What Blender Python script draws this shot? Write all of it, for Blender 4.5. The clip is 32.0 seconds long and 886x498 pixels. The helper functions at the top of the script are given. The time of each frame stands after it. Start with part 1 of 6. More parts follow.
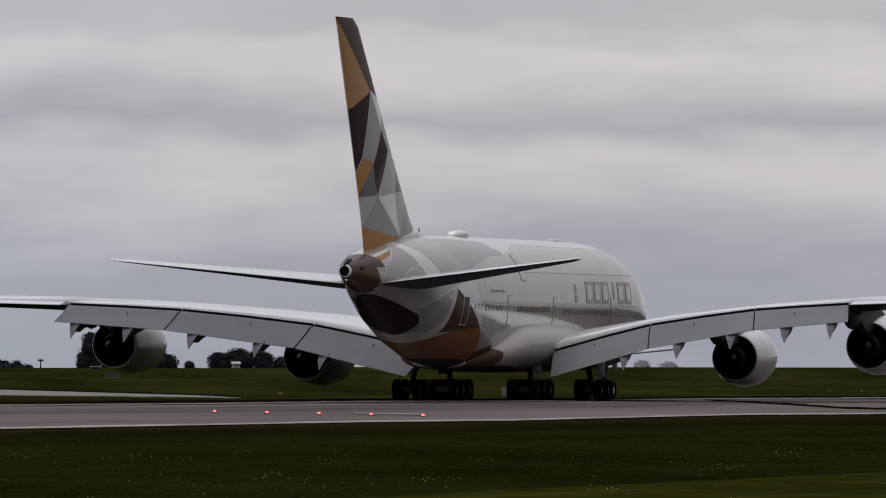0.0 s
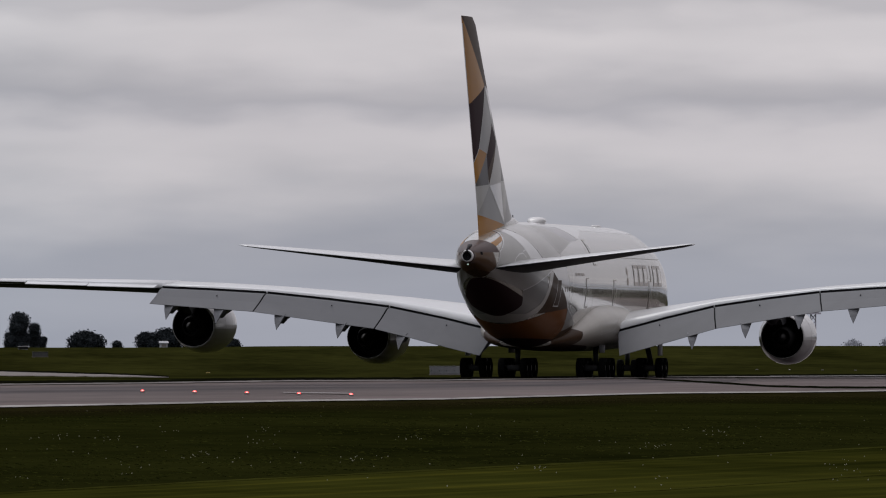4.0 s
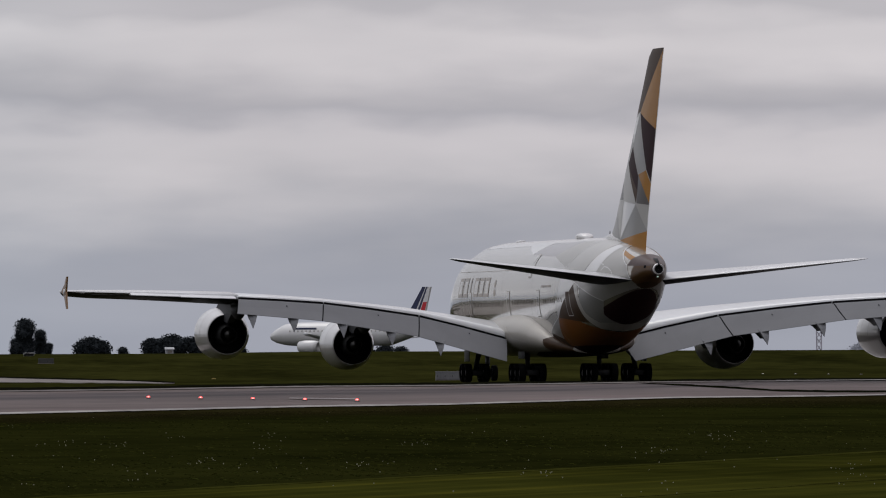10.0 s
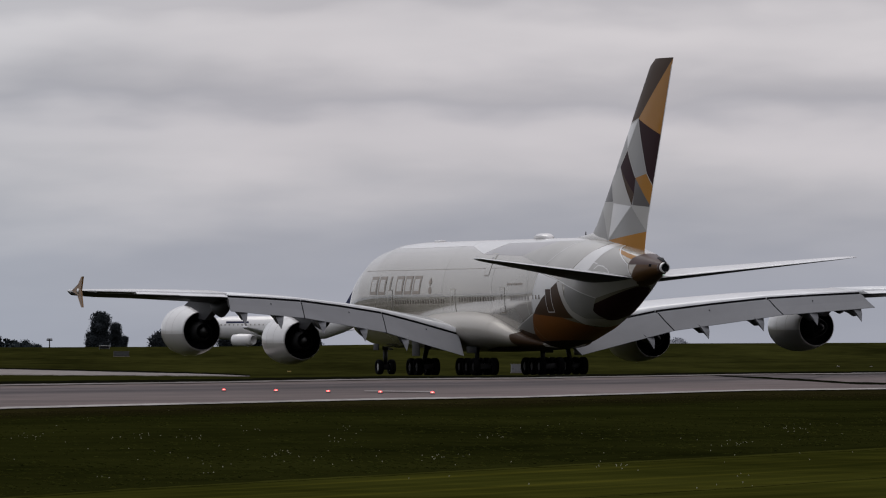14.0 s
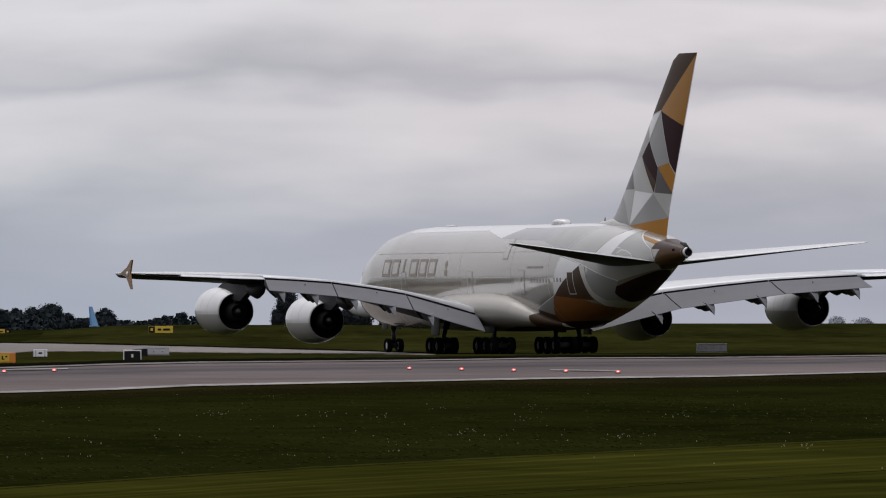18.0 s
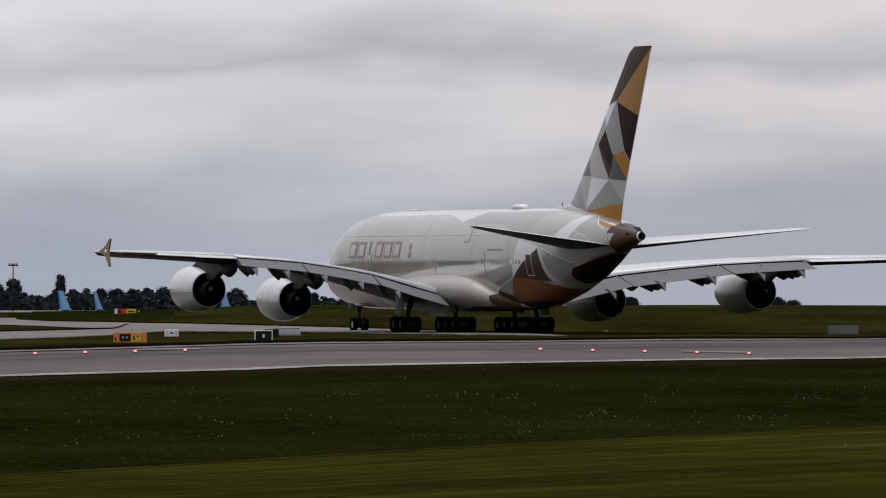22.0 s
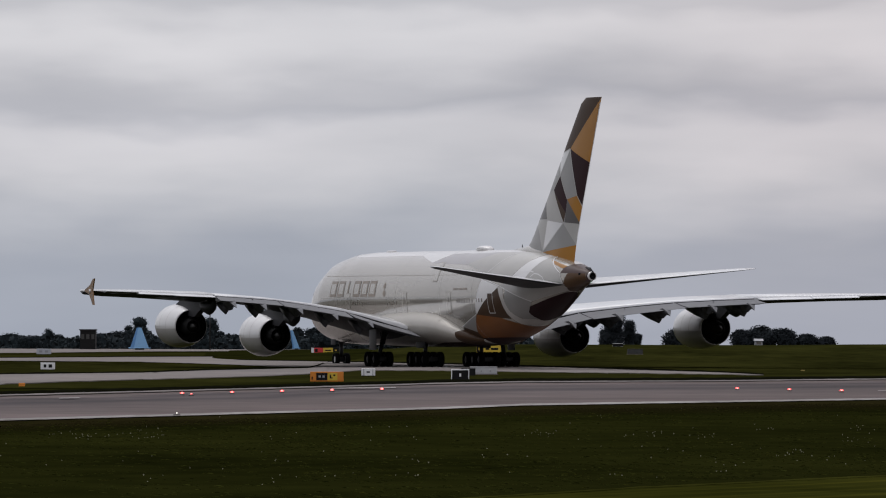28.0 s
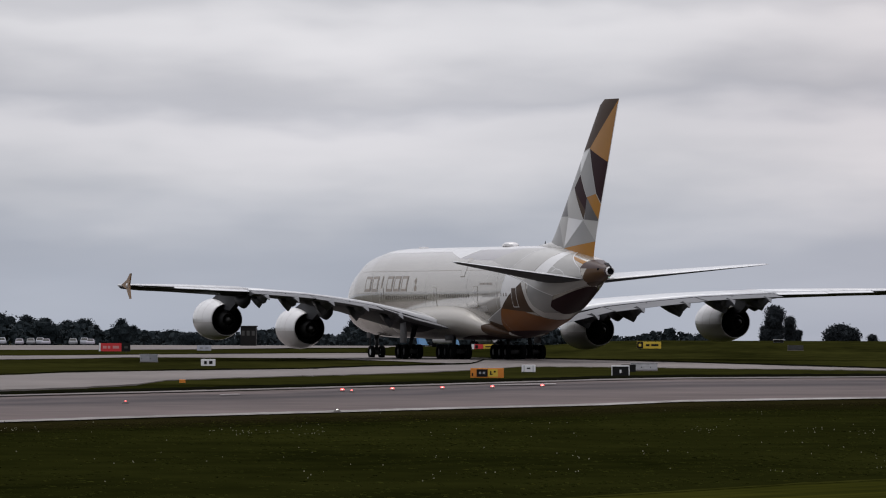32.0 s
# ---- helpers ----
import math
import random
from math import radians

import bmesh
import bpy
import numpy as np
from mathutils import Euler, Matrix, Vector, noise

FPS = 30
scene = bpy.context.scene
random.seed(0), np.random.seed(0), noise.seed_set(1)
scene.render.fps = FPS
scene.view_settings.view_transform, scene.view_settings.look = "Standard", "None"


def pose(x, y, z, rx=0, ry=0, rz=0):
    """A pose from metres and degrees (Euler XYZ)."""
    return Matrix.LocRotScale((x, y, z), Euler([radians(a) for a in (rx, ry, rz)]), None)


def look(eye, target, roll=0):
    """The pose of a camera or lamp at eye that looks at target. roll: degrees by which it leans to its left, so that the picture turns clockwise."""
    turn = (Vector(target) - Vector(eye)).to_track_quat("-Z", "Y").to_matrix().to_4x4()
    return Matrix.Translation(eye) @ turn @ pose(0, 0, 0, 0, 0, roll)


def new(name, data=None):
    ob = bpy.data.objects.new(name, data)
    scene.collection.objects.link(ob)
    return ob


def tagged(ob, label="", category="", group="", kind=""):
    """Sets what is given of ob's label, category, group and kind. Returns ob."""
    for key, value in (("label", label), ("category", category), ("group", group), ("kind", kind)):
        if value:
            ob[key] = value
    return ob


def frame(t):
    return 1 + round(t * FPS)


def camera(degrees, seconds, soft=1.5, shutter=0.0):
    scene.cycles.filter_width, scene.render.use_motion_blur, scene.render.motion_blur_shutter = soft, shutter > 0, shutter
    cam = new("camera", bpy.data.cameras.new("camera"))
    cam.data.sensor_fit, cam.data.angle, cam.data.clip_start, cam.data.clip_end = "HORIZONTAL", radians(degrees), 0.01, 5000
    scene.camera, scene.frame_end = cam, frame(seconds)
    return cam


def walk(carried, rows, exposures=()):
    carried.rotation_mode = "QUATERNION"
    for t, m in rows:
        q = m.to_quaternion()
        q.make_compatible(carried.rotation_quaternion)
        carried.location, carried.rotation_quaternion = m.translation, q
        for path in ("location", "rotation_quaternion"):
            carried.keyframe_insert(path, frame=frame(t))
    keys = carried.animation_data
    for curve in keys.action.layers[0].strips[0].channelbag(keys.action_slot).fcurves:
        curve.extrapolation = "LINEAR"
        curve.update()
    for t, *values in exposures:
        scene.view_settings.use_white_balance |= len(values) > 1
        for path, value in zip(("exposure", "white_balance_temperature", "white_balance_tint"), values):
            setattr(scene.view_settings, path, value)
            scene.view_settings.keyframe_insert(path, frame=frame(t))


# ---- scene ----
# ---- camera: fixed place, panned by hand ----
cam = camera(4.9125, 32.0, soft=1.1)
EYE = Vector((0.0, 0.0, 2.583))


def aim(pan, tilt, roll):
    a, b = radians(pan), radians(tilt)
    way = Vector((math.sin(a) * math.cos(b), math.cos(a) * math.cos(b), math.sin(b)))
    return look(EYE, EYE + way, roll)


walk(cam, [
    (0.0, aim(3.2671, 0.6430, 0.079)),
    (0.5, aim(3.3816, 0.6136, 0.076)),
    (1.0, aim(3.5538, 0.5704, 0.070)),
    (1.5, aim(3.6833, 0.5722, 0.058)),
    (2.0, aim(3.7632, 0.5982, 0.041)),
    (2.5, aim(3.7846, 0.6399, 0.025)),
    (3.0, aim(3.7651, 0.6369, 0.011)),
    (3.5, aim(3.7251, 0.6047, -0.002)),
    (4.0, aim(3.6690, 0.5269, -0.020)),
    (4.5, aim(3.6148, 0.4393, -0.041)),
    (6.5, aim(3.6322, 0.5266, -0.064)),
    (7.0, aim(3.6571, 0.5769, -0.087)),
    (7.5, aim(3.6859, 0.5711, -0.110)),
    (8.0, aim(3.7067, 0.5595, -0.131)),
    (8.5, aim(3.7146, 0.5616, -0.149)),
    (9.0, aim(3.7104, 0.5846, -0.166)),
    (9.5, aim(3.6808, 0.5758, -0.186)),
    (10.0, aim(3.6387, 0.5562, -0.203)),
    (10.5, aim(3.6036, 0.5570, -0.219)),
    (11.0, aim(3.5807, 0.5443, -0.230)),
    (11.5, aim(3.5579, 0.5594, -0.239)),
    (12.0, aim(3.5498, 0.5995, -0.244)),
    (12.5, aim(3.5363, 0.6273, -0.247)),
    (13.0, aim(3.4080, 0.5900, -0.245)),
    (13.5, aim(3.3497, 0.5780, -0.236)),
    (14.0, aim(3.2208, 0.5176, -0.217)),
    (14.5, aim(3.1416, 0.4348, -0.184)),
    (16.5, aim(2.4790, 0.4317, -0.136)),
    (17.0, aim(2.3470, 0.4261, -0.091)),
    (17.5, aim(2.2791, 0.4123, -0.044)),
    (18.0, aim(2.1884, 0.4018, -0.001)),
    (18.5, aim(2.1684, 0.4158, 0.040)),
    (19.0, aim(2.1981, 0.4518, 0.073)),
    (19.5, aim(2.1771, 0.5471, 0.098)),
    (20.0, aim(2.0096, 0.5897, 0.115)),
    (20.5, aim(1.8211, 0.4763, 0.126)),
    (21.0, aim(1.7202, 0.4486, 0.135)),
    (21.5, aim(1.5677, 0.3727, 0.143)),
    (22.0, aim(1.4597, 0.2945, 0.156)),
    (22.5, aim(1.4058, 0.3031, 0.170)),
    (23.0, aim(1.3765, 0.3566, 0.184)),
    (23.5, aim(1.2926, 0.3873, 0.195)),
    (24.0, aim(1.1609, 0.4194, 0.199)),
    (24.5, aim(1.0489, 0.4468, 0.201)),
    (25.0, aim(0.9534, 0.4676, 0.206)),
    (25.5, aim(0.8760, 0.4786, 0.205)),
    (27.5, aim(0.5027, 0.4615, 0.205)),
    (28.0, aim(0.3676, 0.5085, 0.202)),
    (28.5, aim(0.2405, 0.5102, 0.194)),
    (29.0, aim(0.1063, 0.4490, 0.189)),
    (29.5, aim(-0.0086, 0.3721, 0.182)),
    (30.0, aim(-0.1690, 0.3184, 0.177)),
    (30.5, aim(-0.2854, 0.3003, 0.176)),
    (31.0, aim(-0.3628, 0.3007, 0.173)),
    (31.5, aim(-0.4253, 0.3099, 0.168)),
    (32.0, aim(-0.5211, 0.4853, 0.164)),
], exposures=[(0.0, 0.0), (14.0, 0.02), (17.0, 0.24), (19.0, 0.20), (20.3, 0.08), (21.2, 0.08), (22.0, 0.22), (23.5, 0.28), (25.5, 0.25), (27.5, 0.16), (29.0, 0.13), (31.0, 0.27), (32.0, 0.28)])

# ---- light: overcast day ----
world = bpy.data.worlds.new("overcast_sky")
scene.world = world
world.use_nodes = True
WN, WL = world.node_tree.nodes, world.node_tree.links
WN.clear()


def wnode(kind, **values):
    n = WN.new(kind)
    for k, v in values.items():
        n.inputs[k].default_value = v
    return n


def ramp(nodes, stops, interpolation="LINEAR"):
    n = nodes.new("ShaderNodeValToRGB")
    n.color_ramp.interpolation = interpolation
    while len(n.color_ramp.elements) < len(stops):
        n.color_ramp.elements.new(0.5)
    for e, (p, c) in zip(n.color_ramp.elements, stops):
        e.position, e.color = p, (*c, 1)
    return n


def cloudy_sky():
    """Grey layered cloud, a bluer clear band low over the land, over a Nishita sky."""
    out = WN.new("ShaderNodeOutputWorld")
    coord = WN.new("ShaderNodeTexCoord")
    split = WN.new("ShaderNodeSeparateXYZ")
    WL.new(coord.outputs["Generated"], split.inputs[0])
    wide = WN.new("ShaderNodeMapping")
    wide.inputs["Scale"].default_value = (24, 24, 115)
    WL.new(coord.outputs["Generated"], wide.inputs[0])
    big = wnode("ShaderNodeTexNoise", Scale=1.0, Detail=4.0, Roughness=0.45)
    WL.new(wide.outputs[0], big.inputs["Vector"])
    fine = WN.new("ShaderNodeMapping")
    fine.inputs["Scale"].default_value = (85, 85, 270)
    WL.new(coord.outputs["Generated"], fine.inputs[0])
    small = wnode("ShaderNodeTexNoise", Scale=1.0, Detail=4.0, Roughness=0.42)
    WL.new(fine.outputs[0], small.inputs["Vector"])
    # elevation, pushed up and down by the cloud shapes
    push = WN.new("ShaderNodeMath"); push.operation = "MULTIPLY_ADD"
    WL.new(big.outputs["Fac"], push.inputs[0]); push.inputs[1].default_value = 0.0085
    WL.new(split.outputs["Z"], push.inputs[2])
    less = WN.new("ShaderNodeMath"); less.operation = "MULTIPLY_ADD"
    WL.new(small.outputs["Fac"], less.inputs[0]); less.inputs[1].default_value = 0.0060
    WL.new(push.outputs[0], less.inputs[2])
    scaled = WN.new("ShaderNodeMath"); scaled.operation = "MULTIPLY_ADD"
    WL.new(less.outputs[0], scaled.inputs[0])
    scaled.inputs[1].default_value, scaled.inputs[2].default_value = 20.0, -0.145
    layers = ramp(WN, SKY_STOPS, "B_SPLINE")
    WL.new(scaled.outputs[0], layers.inputs[0])
    mottle = ramp(WN, [(0.32, (0.72, 0.72, 0.75)), (0.68, (1.20, 1.17, 1.16))])
    WL.new(big.outputs["Fac"], mottle.inputs[0])
    mixed = WN.new("ShaderNodeMix"); mixed.data_type = "RGBA"; mixed.blend_type = "MULTIPLY"
    mixed.inputs["Factor"].default_value = 0.36
    WL.new(layers.outputs[0], mixed.inputs["A"]); WL.new(mottle.outputs[0], mixed.inputs["B"])
    # a cooler tone towards the left of the wood, warmer to the right
    bearing = WN.new("ShaderNodeMapRange"); bearing.interpolation_type = "SMOOTHSTEP"
    bearing.inputs["From Min"].default_value, bearing.inputs["From Max"].default_value = 0.0, 0.046
    WL.new(split.outputs["X"], bearing.inputs["Value"])
    tone = ramp(WN, [(0.0, (0.962, 1.0, 1.012)), (1.0, (1.0, 1.0, 1.0))])
    WL.new(bearing.outputs[0], tone.inputs[0])
    toned = WN.new("ShaderNodeMix"); toned.data_type = "RGBA"; toned.blend_type = "MULTIPLY"
    toned.inputs["Factor"].default_value = 1.0
    WL.new(mixed.outputs["Result"], toned.inputs["A"]); WL.new(tone.outputs[0], toned.inputs["B"])
    # the cloud deck is brighter overhead than low down
    high = WN.new("ShaderNodeMapRange")
    high.inputs["From Min"].default_value, high.inputs["From Max"].default_value = 0.06, 0.9
    high.inputs["To Min"].default_value, high.inputs["To Max"].default_value = 1.0, ZENITH
    WL.new(split.outputs["Z"], high.inputs["Value"])
    # and duller away from the sun's side
    dull = WN.new("ShaderNodeMapRange"); dull.interpolation_type = "SMOOTHSTEP"
    dull.inputs["From Min"].default_value, dull.inputs["From Max"].default_value = 0.1, 0.95
    dull.inputs["To Min"].default_value, dull.inputs["To Max"].default_value = 1.0, 0.62
    WL.new(split.outputs["X"], dull.inputs["Value"])
    level = WN.new("ShaderNodeMath"); level.operation = "MULTIPLY"
    WL.new(high.outputs[0], level.inputs[0]); WL.new(dull.outputs[0], level.inputs[1])
    lifted = WN.new("ShaderNodeVectorMath"); lifted.operation = "SCALE"
    WL.new(toned.outputs["Result"], lifted.inputs[0]); WL.new(level.outputs[0], lifted.inputs["Scale"])
    cloud = WN.new("ShaderNodeBackground")
    cloud.inputs["Strength"].default_value = CLOUD_LIGHT
    WL.new(lifted.outputs[0], cloud.inputs["Color"])
    sky = WN.new("ShaderNodeTexSky")
    sky.sky_type, sky.sun_disc = "NISHITA", False
    sky.sun_elevation, sky.sun_rotation = radians(SUN_UP), radians(SUN_TURN)
    blue = WN.new("ShaderNodeBackground")
    blue.inputs["Strength"].default_value = 0.05
    WL.new(sky.outputs[0], blue.inputs["Color"])
    cover = WN.new("ShaderNodeMixShader")
    cover.inputs[0].default_value = 0.93
    WL.new(blue.outputs[0], cover.inputs[1]); WL.new(cloud.outputs[0], cover.inputs[2])
    WL.new(cover.outputs[0], out.inputs["Surface"])


SUN_UP, SUN_TURN = 58.0, -28.0
CLOUD_LIGHT, ZENITH = 1.0, 2.2
SKY_STOPS = [(0.0, (0.352, 0.372, 0.440)), (0.17, (0.350, 0.365, 0.423)), (0.25, (0.440, 0.443, 0.487)), (0.33, (0.55, 0.535, 0.565)), (0.405, (0.64, 0.612, 0.64)), (0.445, (0.45, 0.444, 0.487)),
             (0.47, (0.44, 0.432, 0.470)), (0.53, (0.55, 0.532, 0.562)), (0.61, (0.68, 0.652, 0.675)), (0.66, (0.48, 0.468, 0.502)), (1.0, (0.49, 0.478, 0.512))]
cloudy_sky()
sun_data = bpy.data.lights.new("sun", "SUN")
sun_data.energy, sun_data.angle, sun_data.color = 0.65, radians(35), (1.0, 0.96, 0.90)
sun = new("sun", sun_data)
a, b = radians(SUN_TURN), radians(SUN_UP)
sun.matrix_world = look(Vector((math.sin(a) * math.cos(b), math.cos(a) * math.cos(b), math.sin(b))) * 100, (0, 0, 0))
scene.view_settings.exposure = 0.0


# ---- materials ----
def mat(name, color, rough=0.5, metal=0.0, vary=0.12, scale=1.0, bump=0.0, stretch=(1, 1, 1), coat=0.0, spec=0.5, second=None, fine=8.0, emit=0.0, rvary=0.1):
    """A surface with two scales of colour variation and a fine bump, in object space metres."""
    m = bpy.data.materials.new(name)
    m.use_nodes = True
    n, l = m.node_tree.nodes, m.node_tree.links
    p = n["Principled BSDF"]
    p.inputs["Metallic"].default_value = metal
    p.inputs["Coat Weight"].default_value = coat
    p.inputs["Coat Roughness"].default_value = 0.06
    p.inputs["Specular IOR Level"].default_value = spec
    co = n.new("ShaderNodeTexCoord")
    mp = n.new("ShaderNodeMapping")
    mp.inputs["Scale"].default_value = stretch
    l.new(co.outputs["Object"], mp.inputs[0])
    big, small = n.new("ShaderNodeTexNoise"), n.new("ShaderNodeTexNoise")
    big.inputs["Scale"].default_value, small.inputs["Scale"].default_value = 0.25 * scale, fine * 0.25 * scale
    big.inputs["Detail"].default_value, small.inputs["Detail"].default_value = 4.0, 5.0
    for t in (big, small):
        l.new(mp.outputs[0], t.inputs["Vector"])
    both = n.new("ShaderNodeMath"); both.operation = "MULTIPLY_ADD"
    l.new(small.outputs["Fac"], both.inputs[0]); both.inputs[1].default_value = 0.5
    l.new(big.outputs["Fac"], both.inputs[2])
    dark = tuple(c * (1 - vary) for c in color)
    light = second or tuple(min(1.0, c * (1 + vary)) for c in color)
    r = ramp(n, [(0.52, dark), (0.98, light)])
    l.new(both.outputs[0], r.inputs[0])
    l.new(r.outputs[0], p.inputs["Base Color"])
    rr = n.new("ShaderNodeMapRange")
    rr.inputs["To Min"].default_value, rr.inputs["To Max"].default_value = max(0.02, rough - rvary * .8), min(1.0, rough + rvary * 1.2)
    l.new(small.outputs["Fac"], rr.inputs["Value"])
    l.new(rr.outputs[0], p.inputs["Roughness"])
    if bump:
        bp = n.new("ShaderNodeBump")
        bp.inputs["Distance"].default_value = bump
        bp.inputs["Strength"].default_value = 0.6
        l.new(small.outputs["Fac"], bp.inputs["Height"])
        l.new(bp.outputs[0], p.inputs["Normal"])
    if emit:
        p.inputs["Emission Color"].default_value = (*color, 1)
        p.inputs["Emission Strength"].default_value = emit
    return m


PEARL = mat("pearl_paint", (0.355, 0.330, 0.285), 0.26, 0.42, vary=0.05, coat=1.0, bump=0.03, stretch=(0.35, 1, 1), fine=2.0, rvary=0.02)
WHITE = mat("white_paint", (0.60, 0.59, 0.58), 0.35, vary=0.03, coat=0.8, fine=2.0, rvary=0.02)
FAIRING = mat("fairing_pearl_paint", (0.355, 0.332, 0.295), 0.45, 0.15, vary=0.05, coat=0.25, bump=0.02, fine=2.0, rvary=0.02)
WINGGREY = mat("wing_grey_paint", (0.62, 0.63, 0.64), 0.4, vary=0.05, coat=0.8, fine=2.0, rvary=0.02)
FLAPGREY = mat("flap_grey_paint", (0.168, 0.171, 0.18), 0.6, vary=0.06, spec=0.1, fine=2.0, rvary=0.02)
DOORGREY = mat("gear_door_grey_paint", (0.14, 0.14, 0.145), 0.45, vary=0.1, fine=2.0)
# underside grey, taken near black to hold the shade below the wings
UNDER = mat("shade_dark_underside_grey", (0.036, 0.036, 0.039), 0.5, vary=0.1, spec=0.12, fine=2.0, rvary=0.02)
CANOE = mat("flap_fairing_grey_paint", (0.075, 0.076, 0.081), 0.45, vary=0.1, spec=0.3, fine=2.0, rvary=0.02)
GREY_L = mat("light_grey_livery", (0.335, 0.325, 0.305), 0.4, vary=0.05, coat=0.3, fine=2.0, rvary=0.02)
GREY_M = mat("mid_grey_livery", (0.23, 0.225, 0.215), 0.4, vary=0.05, coat=0.3, fine=2.0, rvary=0.02)
GREY_D = mat("dark_grey_livery", (0.055, 0.048, 0.046), 0.4, vary=0.05, coat=0.3, fine=2.0, rvary=0.02)
GOLD = mat("ochre_gold_livery", (0.31, 0.138, 0.017), 0.45, vary=0.05, spec=0.15, coat=0.32, fine=2.0, rvary=0.02)
BRONZE = mat("bronze_brown_livery", (0.050, 0.028, 0.0155), 0.45, vary=0.05, spec=0.1, coat=0.08, fine=2.0, rvary=0.02)
RUST = mat("copper_brown_livery", (0.175, 0.064, 0.0165), 0.45, vary=0.05, spec=0.12, coat=0.12, fine=2.0, rvary=0.02)
PLUM = mat("dark_plum_livery", (0.026, 0.0105, 0.0125), 0.5, vary=0.05, spec=0.06, coat=0.04, fine=2.0, rvary=0.02)
TAUPE = mat("taupe_livery", (0.080, 0.041, 0.017), 0.4, vary=0.05, spec=0.15, coat=0.1, fine=2.0, rvary=0.02)
MAUVE = mat("mauve_grey_livery", (0.060, 0.037, 0.033), 0.42, vary=0.05, spec=0.2, coat=0.08, fine=2.0, rvary=0.02)
MAUVE_L = mat("pale_mauve_livery", (0.30, 0.285, 0.29), 0.38, vary=0.05, coat=0.5, fine=2.0, rvary=0.02)
PEARL_D = mat("warm_grey_pearl_livery", (0.36, 0.345, 0.315), 0.36, 0.2, vary=0.05, coat=0.7, fine=2.0, rvary=0.02)
BAND = mat("pale_band_livery", (0.42, 0.40, 0.375), 0.38, vary=0.05, coat=0.5, fine=2.0, rvary=0.02)
FENCE = mat("worn_gold_fence_paint", (0.20, 0.105, 0.035), 0.45, vary=0.06, coat=0.3, rvary=0.02)
LETTER = mat("bronze_lettering", (0.15, 0.108, 0.068), 0.4, vary=0.05, coat=0.6, rvary=0.02)
GLASS = mat("dark_cabin_glass", (0.17, 0.15, 0.132), 0.1, vary=0.1)
RUBBER = mat("tyre_rubber", (0.0035, 0.0035, 0.0038), 0.85, vary=0.25, scale=6, bump=0.004, spec=0.06)
STEEL = mat("landing_gear_steel", (0.009, 0.009, 0.0095), 0.5, 0.4, vary=0.2, scale=4)
# two hub metals: main rims are darkened for shade, nose hubs stay bright
RIM_L = mat("pale_wheel_hub_metal", (0.42, 0.42, 0.42), 0.45, 0.3, vary=0.15, scale=5)
RIM = mat("shade_dark_rim_metal", (0.005, 0.005, 0.0055), 0.5, 0.3, vary=0.15, scale=5)
SOOT = mat("sooty_engine_metal", (0.010, 0.0095, 0.0095), 0.7, 0.0, vary=0.3, scale=4, spec=0.2)
TITAN = mat("exhaust_cone_titanium", (0.022, 0.021, 0.020), 0.5, 0.5, vary=0.2, scale=4)
LIP = mat("polished_lip_metal", (0.55, 0.55, 0.56), 0.2, 0.9, vary=0.05)
BLACKGAP = mat("black_gap_fill", (0.008, 0.008, 0.009), 0.8, vary=0.2, spec=0.05)
GRASS = mat("airfield_grass", (0.0088, 0.0101, 0.0022), 0.95, vary=0.3, scale=0.35, stretch=(1, 0.3, 1), spec=0.0, second=(0.0158, 0.0170, 0.0036))
FIELD = mat("far_field_grass", (0.0136, 0.0144, 0.0035), 0.95, vary=0.3, scale=0.3, stretch=(1, 0.2, 1), spec=0.0, second=(0.0275, 0.028, 0.0067))
def mown_material():
    """Cut grass with lighter and darker mower passes along the band."""
    m = mat("mown_grass_band", (0.0202, 0.0218, 0.0038), 0.95, vary=0.3, scale=0.4, stretch=(0.6, 0.3, 1), spec=0.0, second=(0.0338, 0.0346, 0.0058))
    n, l = m.node_tree.nodes, m.node_tree.links
    p = n["Principled BSDF"]
    base = p.inputs["Base Color"].links[0].from_socket
    at = n.new("ShaderNodeAttribute"); at.attribute_name = "across"
    co = n.new("ShaderNodeTexCoord")
    sp = n.new("ShaderNodeSeparateXYZ"); l.new(co.outputs["Object"], sp.inputs[0])
    cb = n.new("ShaderNodeCombineXYZ"); l.new(at.outputs["Fac"], cb.inputs[0]); l.new(sp.outputs[0], cb.inputs[1])
    mp = n.new("ShaderNodeMapping"); mp.inputs["Scale"].default_value = (34, 0.05, 1)
    l.new(cb.outputs[0], mp.inputs[0])
    ns = n.new("ShaderNodeTexNoise"); ns.inputs["Scale"].default_value = 1.0; ns.inputs["Detail"].default_value = 4.0
    l.new(mp.outputs[0], ns.inputs["Vector"])
    r = ramp(n, [(0.30, (.72, .76, .72)), (0.5, (1.0, 1.0, 1.0)), (0.68, (1.55, 1.45, 1.3))])
    l.new(ns.outputs["Fac"], r.inputs[0])
    mx = n.new("ShaderNodeMix"); mx.data_type = "RGBA"; mx.blend_type = "MULTIPLY"; mx.inputs["Factor"].default_value = 1.0
    l.new(base, mx.inputs["A"]); l.new(r.outputs[0], mx.inputs["B"])
    l.new(mx.outputs["Result"], p.inputs["Base Color"])
    return m


